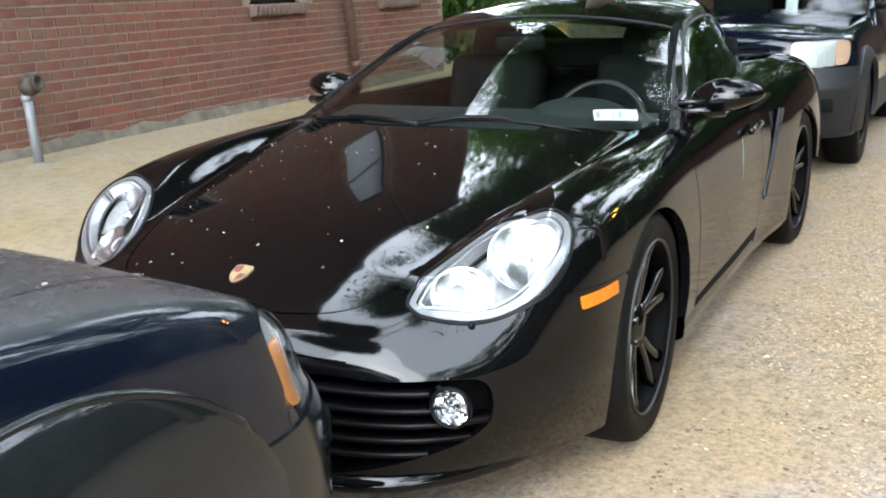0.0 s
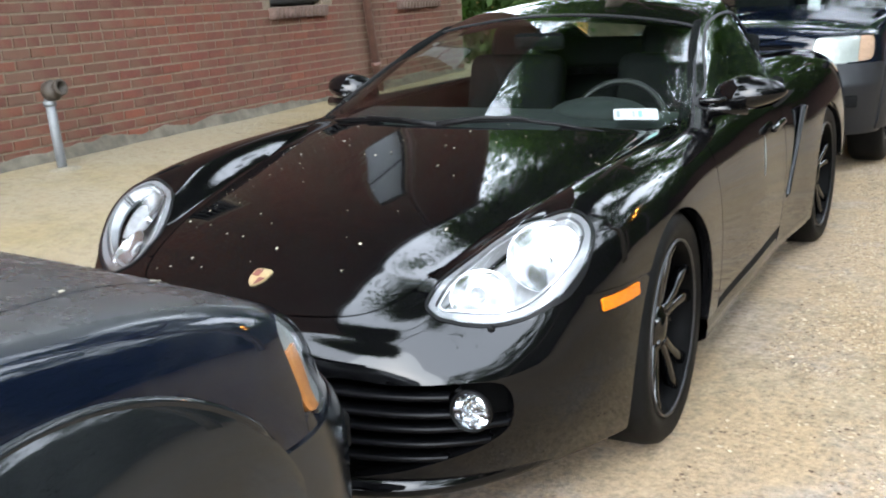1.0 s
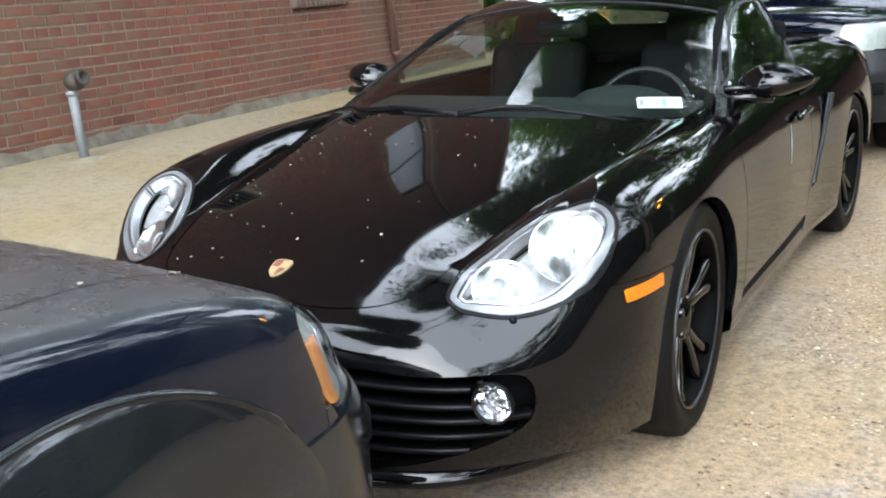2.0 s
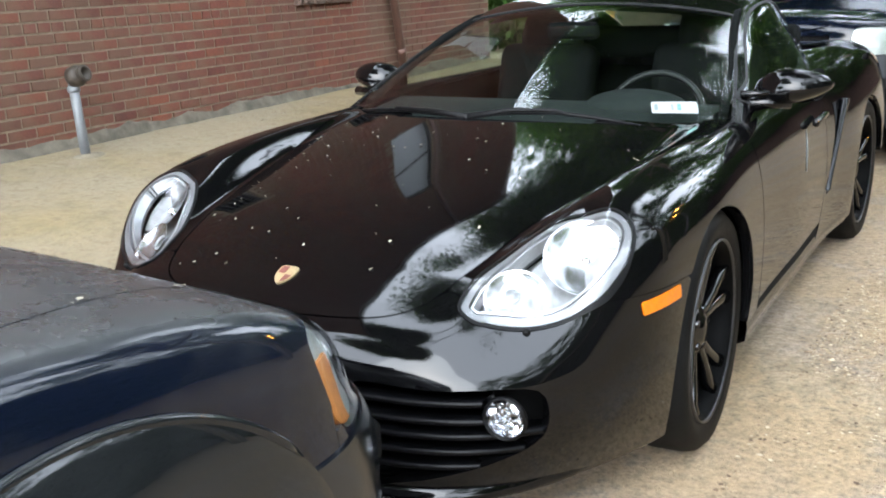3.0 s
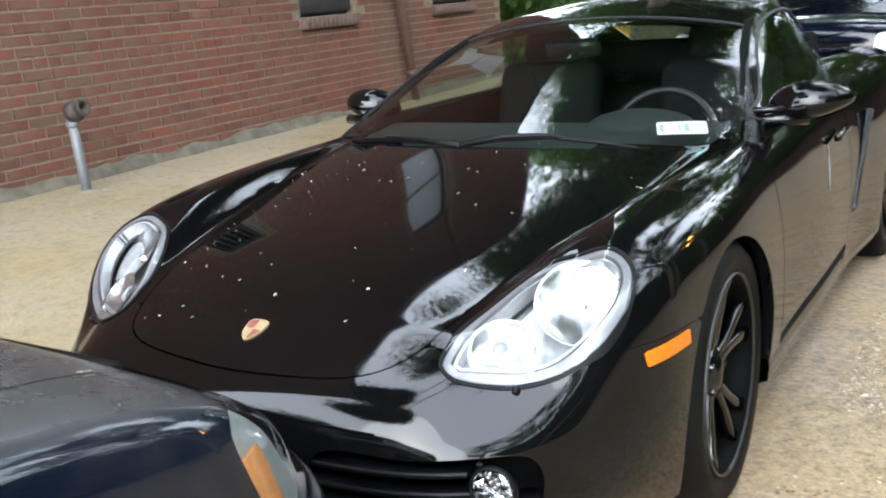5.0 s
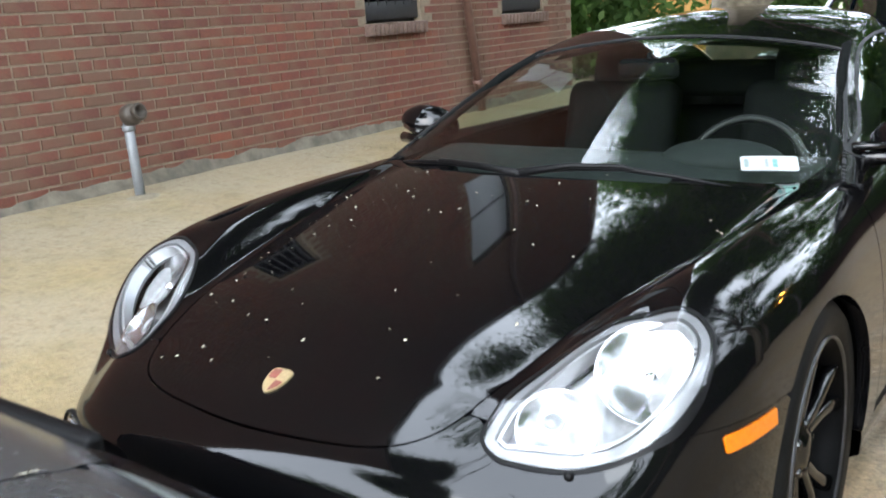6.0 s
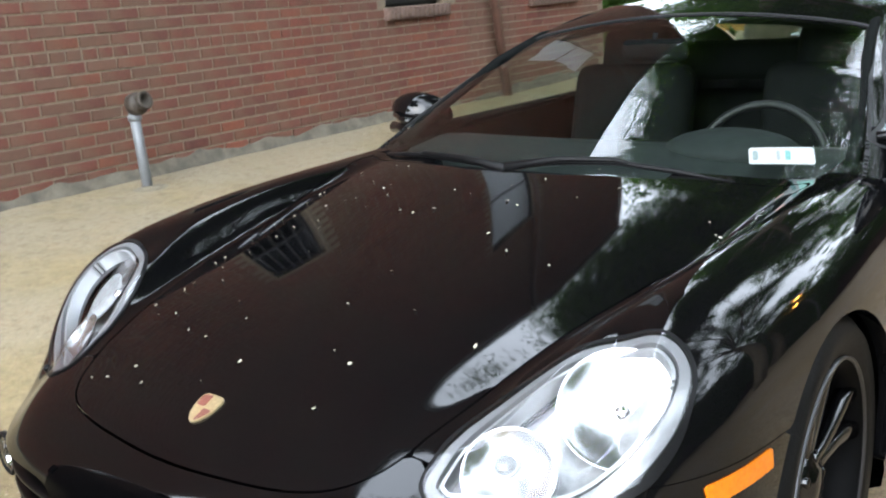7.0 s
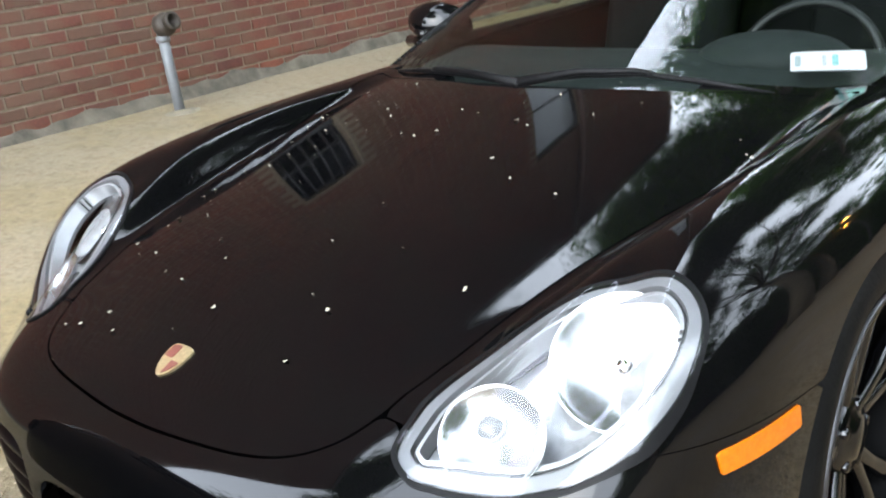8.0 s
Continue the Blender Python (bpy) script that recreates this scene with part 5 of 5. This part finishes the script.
    for s in (1, -1):
        g = part("side_window", sheet(steps(0.6, 3.25, 0.04), steps(30, 92, 2.0), spine_rays(suv_cabin, 0.05 * s, 0.9), suv_sides, suv_cabin, lift=-0.004, rim=0.0), SIDE_GLASS, car)
        g.visible_shadow = False
    bm = bmesh.new()
    box(bm, (1.5, 4.1, 0.2), (0, 1.35, 0.38), 0.03)
    box(bm, (1.3, 1.0, 0.3), (0, -0.2, 0.6), 0.03)
    box(bm, (1.55, 0.5, 0.3), (0, 0.85, 0.86), 0.05)
    for x in (-0.38, 0.38):
        box(bm, (0.5, 0.18, 0.75), pose(x, 1.65, 0.95, -10, 0, 0), 0.06, 3)
    box(bm, (1.5, 0.1, 1.0), (0, 3.4, 0.8), 0.04)
    part("interior", bm, CABIN, car)
    bm = bmesh.new()
    box(bm, (1.6, 0.05, 0.6), (0, 3.49, 0.7), 0.02)
    part("tailgate", bm, paint_of, car)
    bm = bmesh.new()
    tube(bm, [(-0.5, 0.55, 1.05), (-0.1, 0.47, 1.02), (0.3, 0.5, 1.04)], 0.012, 8)
    part("wiper", bm, TRIM, car)
    return car


NEAR_HOOD = spline([(-0.95, 0.60), (-0.8, 0.71), (-0.7, 0.787), (-0.6, 0.85), (-0.5, 0.89), (-0.2, 0.945), (0.0, 0.965), (0.5, 1.0), (1.2, 1.02), (3.4, 1.03)])
FAR_HOOD = spline([(-0.95, 0.865), (-0.82, 0.93), (-0.6, 0.982), (-0.3, 1.02), (0.0, 1.043), (0.5, 1.065), (1.2, 1.08), (3.4, 1.08)])
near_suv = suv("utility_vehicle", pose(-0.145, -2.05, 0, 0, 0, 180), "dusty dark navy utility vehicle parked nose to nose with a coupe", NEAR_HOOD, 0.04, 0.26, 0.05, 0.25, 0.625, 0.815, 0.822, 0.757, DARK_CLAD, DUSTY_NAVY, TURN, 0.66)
far_suv = suv("utility_vehicle", pose(0.0, 4.80, 0), "dark blue utility vehicle with grey plastic bumper and dark windshield", FAR_HOOD, 0.10, 0.30, 0.02, 0.3, 0.74, 0.9, 0.745, 0.94, GREY_PLASTIC, NAVY, PALE_TURN, 1.0, 0.4)


def dash_paper():
    """A white slip propped on the dash behind the far windshield."""
    bm = bmesh.new()
    box(bm, (0.085, 0.004, 0.13), pose(0.215, 0.67, 1.085, -25, 0, 6), 0.001)
    part("paper", bm, WHITE, far_suv, "white paper slip on the dash")


dash_paper()


# ---- trees, far background and litter ----
def leaf_cloud(bm, r, middle, radii, clumps, leaves, size):
    """Leaves in loose clumps inside an ellipsoid."""
    for _ in range(clumps):
        while True:
            d = Vector((r.uniform(-1, 1), r.uniform(-1, 1), r.uniform(-1, 1)))
            if 0.25 < d.length < 1:
                break
        c = Vector(middle) + Vector((d.x * radii[0], d.y * radii[1], d.z * radii[2]))
        spread = r.uniform(0.35, 0.95)
        for _ in range(leaves):
            p = c + Vector((r.gauss(0, 0.5), r.gauss(0, 0.5), r.gauss(0, 0.28))) * spread
            s = size * r.uniform(0.6, 1.4)
            u = Vector((r.gauss(0, 1), r.gauss(0, 1), r.gauss(0, 0.6))).normalized()
            w = u.orthogonal().normalized()
            w.rotate(Matrix.Rotation(r.uniform(0, 6.28), 3, u))
            w2 = u.cross(w)
            bm.faces.new([bm.verts.new(p + w * s), bm.verts.new(p + w2 * s * 0.45), bm.verts.new(p - w * s), bm.verts.new(p - w2 * s * 0.45)])


def tree(at, height, girth, crowns, seed, label, leaf=0.09, more=1.0):
    r = random.Random(seed)
    base = thing("tree", label, "tree", pose(*at))
    bm = bmesh.new()
    bend = [Vector((0.25 * math.sin(k * 0.9 + seed) * k / 6, 0.2 * math.cos(k * 0.7 + seed) * k / 6, height * k / 6 - 0.15)) for k in range(7)]
    tube(bm, bend, [girth * q for q in (1.35, 1.0, 0.9, 0.8, 0.65, 0.5, 0.3)], 16)
    for middle, radii, *_ in crowns:
        s = bend[3] if middle[2] < height else bend[4]
        e = Vector(middle) - Vector(at)
        mid = s.lerp(e, 0.5) + Vector((r.uniform(-0.4, 0.4), r.uniform(-0.4, 0.4), 0.6))
        tube(bm, [s, mid, e], [girth * 0.34, girth * 0.14, girth * 0.05], 10)
        for _ in range(5):
            tip = e + Vector((r.uniform(-1, 1) * radii[0], r.uniform(-1, 1) * radii[1], r.uniform(-0.3, 0.8) * radii[2])) * 0.7
            tube(bm, [mid.lerp(e, r.uniform(0.2, 0.8)), tip], [girth * 0.16, girth * 0.03], 6)
    part("trunk", bm, BARK, base)
    bm = bmesh.new()
    for middle, radii, clumps, leaves in crowns:
        leaf_cloud(bm, r, Vector(middle) - Vector(at), radii, clumps, int(leaves * more), leaf)
    part("crown", bm, LEAF, base, smooth=False)
    return base


tree((5.6, 5.2, 0), 9.0, 0.24, [((-2.4, 3.7, 10.4), (2.3, 3.5, 1.0), 380, 150), ((-3.6, -3.6, 10.6), (2.0, 1.8, 0.9), 330, 150), ((-1.0, 2.6, 10.5), (1.5, 1.3, 0.8), 200, 150), ((-2.8, -6.8, 9.2), (3.0, 1.8, 1.1), 330, 150), ((-1.68, 6.4, 10.3), (1.0, 1.8, 0.8), 270, 150), ((-0.1, 6.6, 10.5), (0.6, 1.6, 0.5), 16, 130), ((2.2, 1.6, 10.2), (3.0, 3.2, 1.3), 380, 150), ((1.2, 5.8, 10.4), (1.2, 1.4, 0.6), 26, 110), ((4.2, 8.8, 9.8), (3.3, 3.6, 2.0), 170, 130), ((5.4, 1.2, 8.8), (2.4, 4.0, 2.0), 90, 120), ((-3.5, 10.1, 10.4), (2.3, 4.1, 1.1), 520, 150), ((-3.0, 15.4, 10.6), (3.4, 2.8, 1.1), 210, 130)], 3, "tall leafy tree arching over the yard", 0.066, 1.5)
tree((7.6, -3.4, 0), 8.0, 0.2, [((6.6, -5.0, 7.2), (2.2, 3.4, 2.6), 80, 120), ((8.0, -0.5, 5.6), (1.4, 3.6, 2.6), 80, 120)], 5, "leafy street tree beside the yard")
tree((8.2, 9.5, 0), 8.0, 0.2, [((7.4, 8.5, 6.2), (1.8, 4.6, 3.0), 110, 120)], 7, "leafy tree along the far side of the yard")
tree((5.5, 25.0, 0), 11.0, 0.3, [((4.0, 24.0, 8.0), (4.5, 2.5, 5.0), 60, 120), ((11.0, 22.0, 8.0), (5.0, 3.0, 5.0), 120, 120)], 9, "tall trees beyond the end of the yard")
tree((15.0, -20.0, 0), 5.0, 0.22, [((14.6, -20.0, 4.2), (3.0, 3.0, 1.8), 60, 120)], 8, "leafy tree at the open end of the yard")
tree((-4.0, 12.6, 0.1), 9.0, 0.42, [((-3.2, 13.6, 8.8), (4.0, 3.2, 2.2), 130, 130), ((0.8, 15.0, 9.4), (3.6, 3.2, 2.4), 90, 130), ((-1.5, 21.0, 7.6), (6.5, 2.0, 4.6), 330, 140)], 12, "old tree with broad grey trunk behind the house")
tree((1.8, 17.0, 0), 7.0, 0.2, [((1.6, 17.0, 4.0), (4.2, 1.6, 2.5), 180, 130), ((6.0, 16.4, 4.0), (3.4, 2.0, 2.6), 170, 130)], 21, "dense green tree closing the far end")


def hedge(at, size, seed, label="dark green bush beside the corner of the house"):
    bm = bmesh.new()
    r = random.Random(seed)
    leaf_cloud(bm, r, (0, 0, size[2] * 0.5), (size[0] / 2, size[1] / 2, size[2] * 0.55), int(26 * size[1] * size[2] ** 0.8), 90, 0.08)
    ob = part("bush", bm, LEAF, None, smooth=False)
    ob.matrix_basis = pose(*at)
    tagged(ob, label, "bush")


hedge((-5.2, 10.6, 0.15), (1.5, 1.6, 2.6), 2)
hedge((-3.55, 13.6, 0.15), (0.9, 1.0, 2.2), 4)


def closing_wall(name, at, length, height, material, label):
    bm = bmesh.new()
    box(bm, (length, 0.3, height + 0.4), (0, 0, height / 2 - 0.2), 0.01)
    ob = part(name, bm, material, None, smooth=False)
    ob.matrix_basis = at
    tagged(ob, label, "wall", kind="structure")


# yellow wall turned ochre: warm lamplight is put into its base colour
LAMPLIT_YELLOW = plain("lamplit yellow wall colour", (0.356, 0.19, 0.0474), 0.85, vary=0.15, scale=2, relief=0.1)
RED_BRICK = plain("far red brick", (0.079, 0.0458, 0.0371), 0.9, vary=0.35, scale=9, relief=0.3)
tree((-7.6, 17.6, 0), 7.0, 0.2, [((-7.0, 17.6, 6.0), (3.6, 1.6, 3.0), 120, 120), ((-6.4, 16.0, 9.2), (2.8, 2.0, 2.4), 170, 130)], 23, "leafy tree behind the ochre wall")
tree((-6.5, -10.0, 0.2), 5.5, 0.18, [((-6.4, -10.0, 5.0), (2.0, 2.4, 1.8), 90, 120)], 27, "leafy tree past the end of the house")
# out of view: hedges and east wall added to block skylight and darken reflections
hedge((9.6, 4.0, 0), (2.2, 9.0, 6.6), 14, "unseen tall hedge added to block skylight and darken reflections")
hedge((9.4, -4.0, 0), (2.2, 9.0, 6.2), 16, "unseen tall hedge added to block skylight and darken reflections")
hedge((9.6, 13.0, 0), (2.2, 9.0, 6.2), 15, "unseen tall hedge added to block skylight and darken reflections")
closing_wall("wall_end", pose(-6.9, 15.6, 0.1), 3.0, 3.4, LAMPLIT_YELLOW, "yellow house wall at the far end, coloured ochre as if lamplit")
closing_wall("wall_far", pose(3.9, 18.4, 0.1), 16.0, 3.4, RED_BRICK, "red brick wall at the far end")
closing_wall("wall_east", pose(11.0, 7.0, 0, 0, 0, 90), 28.0, 6.0, RED_BRICK, "unseen red brick wall across the yard, tall to block skylight")


def street_lamp():
    base = thing("street_lamp", "slim steel street lamp with a glowing orange bulb", "street lamp", pose(7.1, 10.4, 0))
    bm = bmesh.new()
    tube(bm, [(0, 0, 0), (0, 0, 2.0), (0, 0, 4.6), (-0.15, -0.1, 4.9), (-0.5, -0.3, 4.95)], [0.06, 0.05, 0.04, 0.035, 0.03], 12)
    part("pole", bm, STEEL, base)
    bm = bmesh.new()
    lathe(bm, [(0.03, 0.08), (0.1, 0.04), (0.16, 0.0), (0.15, -0.01)], pose(-0.5, -0.3, 4.9), 24)
    part("shade", bm, STEEL, base)
    bm = bmesh.new()
    bmesh.ops.create_uvsphere(bm, u_segments=20, v_segments=12, radius=0.09, matrix=Matrix.Translation((-0.5, -0.3, 4.83)))
    part("bulb", bm, GLOW, base)
    bm = bmesh.new()
    tube(bm, [(0, 0, 4.6), (0.12, 0.06, 4.45), (0.35, 0.2, 4.4)], [0.035, 0.03, 0.025], 10)
    part("arm", bm, STEEL, base)
    bm = bmesh.new()
    bmesh.ops.create_uvsphere(bm, u_segments=20, v_segments=12, radius=0.08, matrix=Matrix.Translation((0.35, 0.2, 4.32)))
    part("bulb", bm, GLOW, base)


GLOW = plain("glowing orange bulb", (0.9, 0.5, 0.15), 0.4, Emission_Color=(1.0, 0.42, 0.06, 1.0), Emission_Strength=60.0)
street_lamp()


def petals_on(name, label, solid_of, spots, m, seed, size=0.006):
    """Fallen petals, each a small cupped flake, lying on a curved panel."""
    r = random.Random(seed)
    bm = bmesh.new()
    P = plan_rays(solid_of, 0.3, 1.3)(np.array([s[0] for s in spots]), np.array([s[1] for s in spots]))
    N = slopes(solid_of, P)
    for p, n in zip(P, N):
        n = Vector(n)
        u = n.orthogonal().normalized()
        u.rotate(Matrix.Rotation(r.uniform(0, 6.28), 3, n))
        v = n.cross(u)
        s = size * r.uniform(0.4, 1.35)
        c = Vector(p) + n * 0.001
        ring = [bm.verts.new(c + (u * math.cos(q) * s + v * math.sin(q) * s * r.uniform(0.4, 0.8)) + n * r.uniform(0.0005, 0.005)) for q in [k * 1.047 for k in range(6)]]
        top = bm.verts.new(c + n * 0.002)
        for k in range(6):
            bm.faces.new((ring[k], ring[(k + 1) % 6], top))
    ob = part(name, bm, PETAL, None, smooth=False)
    ob.matrix_basis = m
    return tagged(ob, label, "petals", kind="stuff")


rr = random.Random(31)
spots = []
while len(spots) < 62:
    x, y = rr.uniform(-0.58, 0.6), rr.uniform(-0.78, 0.34)
    if abs(x) < 0.42 + 0.24 * (y + 0.7) and rr.random() < (0.25 + 0.75 * max(0, -x / 0.6 + 0.2) + 0.2 * (y > 0)):
        spots.append((x, y))
spots += [(-0.40 - 0.16 * (k / 24) + rr.gauss(0, 0.012), -0.55 + 0.75 * (k / 24)) for k in (0, 3, 4, 8, 11, 15, 16, 21)]
petals_on("fallen_petals", "pale dried petals and specks scattered on the coupe's hood", coupe_body, spots, Matrix(), 6, 0.0044)
near_body = suv_solid(NEAR_HOOD, 0.04, 0.26, 0.05, 0.25)
spots = [(-rr.uniform(0.0, 0.75), rr.uniform(-0.62, 0.3)) for _ in range(26)] + [(-0.645 - 0.2 * (y + 0.5), y) for y in (-0.525, -0.512, -0.505, -0.40, -0.3)]
petals_on("fallen_petals", "pale petals and specks on the navy hood", near_body, spots, near_suv.matrix_basis.copy(), 9, 0.0048)


def litter():
    """Dry blossom and grit over the ground."""
    r = random.Random(77)
    verts, faces = [], []
    for _ in range(170000):
        if r.random() < 0.72:
            x, y = r.uniform(0.75, 3.0), 5.5 - 7.7 * r.random() ** 0.7
        else:
            x, y = r.uniform(-4.2, -0.9), r.uniform(-1.5, 8.5)
        k = noise.noise((x * 1.1, y * 1.1, 0.4)) + 0.5 * noise.noise((x * 3.7, y * 3.7, 2.0))
        if k < r.uniform(-0.7, 0.45):
            continue
        if x < 0.95 and -0.5 < y < 3.5:
            continue
        s = r.uniform(0.0025, 0.0075) * r.uniform(0.7, 1.6)
        z = ground_z(x, y) + 0.0015
        q = r.uniform(0, 6.28)
        n = len(verts)
        for j in range(5):
            a = q + j * 1.2566
            d = s * r.uniform(0.5, 1.2)
            verts.append((x + d * math.cos(a), y + d * math.sin(a) * r.uniform(0.5, 1), z + r.uniform(0, s * 0.35)))
        verts.append((x, y, z + s * r.uniform(0.25, 0.6)))
        faces += [(n + j, n + (j + 1) % 5, n + 5) for j in range(5)]
    mesh = bpy.data.meshes.new("blossom_litter")
    mesh.from_pydata(verts, [], faces)
    mesh.materials.append(LITTER)
    tagged(new("blossom_litter", mesh), "dry tan blossom litter and grit on the ground", "litter", kind="stuff")


def litter_colour():
    n = Nodes("litter")
    isle = n.add("NewGeometry")
    tone = n.ramp(isle.outputs["Random Per Island"], [(0.0, (0.055, 0.033, 0.018)), (0.3, (0.19, 0.13, 0.075)), (0.65, (0.28, 0.215, 0.13)), (1.0, (0.36, 0.3, 0.21))])
    return n.surface(tone, 0.9)


LITTER = litter_colour()
litter()


# ---- the bricks of the wall, last ----
def build_bricks():
    r = random.Random(15)
    variants = []
    for k in range(3):
        for long in (BRICK_LONG, BRICK_LONG / 2 - JOINT / 2):
            w, h, d, e = long / 2, (COURSE - JOINT) / 2, 0.0045 + 0.0015 * k, 0.0025
            vs = [(-0.012, -w, -h), (-0.012, w, -h), (-0.012, w, h), (-0.012, -w, h), (d - e, -w, -h), (d - e, w, -h), (d - e, w, h), (d - e, -w, h), (d, -w + e, -h + e), (d, w - e, -h + e), (d, w - e, h - e), (d, -w + e, h - e)]
            fs = [(8, 9, 10, 11)] + [(a, b, b + 4, a + 4) for a, b in ((4, 5), (5, 6), (6, 7))] + [(7, 4, 8, 11)] + [(a, b, b + 4, a + 4) for a, b in ((0, 1), (1, 2), (2, 3))] + [(3, 0, 4, 7)]
            variants.append((vs, fs))
    meshes = []
    for vs, fs in variants:
        mesh = bpy.data.meshes.new("brick")
        mesh.from_pydata(vs, [], fs)
        mesh.materials.append(BRICK)
        meshes.append(mesh)
    verts, faces = [], []
    near = 0
    pitch = BRICK_LONG + JOINT
    rows = int((WALL_TOP - 0.2) / COURSE)
    for row in range(rows):
        z = 0.2 + COURSE * (row + 0.5)
        header = row % 19 == 11
        step = pitch / 2 if header else pitch
        y = WALL_FROM + (pitch / 4 if header else (row % 2) * pitch / 2) + pitch / 2 + r.uniform(-0.012, 0.012)
        while y < WALL_TO - step / 2:
            half = step / 2 - JOINT / 2
            if not in_window(y - half + 0.01, y + half - 0.01, z - 0.03, z + 0.03):
                k = 2 * r.randrange(3) + (1 if header else 0)
                spin = (r.uniform(-0.35, 0.35), r.uniform(-0.7, 0.7), r.uniform(-0.5, 0.5))
                m = pose(r.uniform(-0.001, 0.001), y, z + r.uniform(-0.0015, 0.0015), *spin)
                if near < 300 and 1.0 < y < 5.2 and 0.24 < z < 1.9 and (row + int(y * 3)) % 2 == 0:
                    ob = new("brick", meshes[k])
                    ob.parent, ob.matrix_basis = WALL, m
                    near += 1
                else:
                    n = len(verts)
                    verts += [tuple(m @ Vector(v)) for v in variants[k][0]]
                    faces += [tuple(n + i for i in f) for f in variants[k][1]]
            y += step
    mesh = bpy.data.meshes.new("brickwork")
    mesh.from_pydata(verts, [], faces)
    mesh.materials.append(BRICK)
    ob = new("brickwork", mesh)
    ob.parent = WALL
    tagged(ob, kind="stuff")


build_bricks()
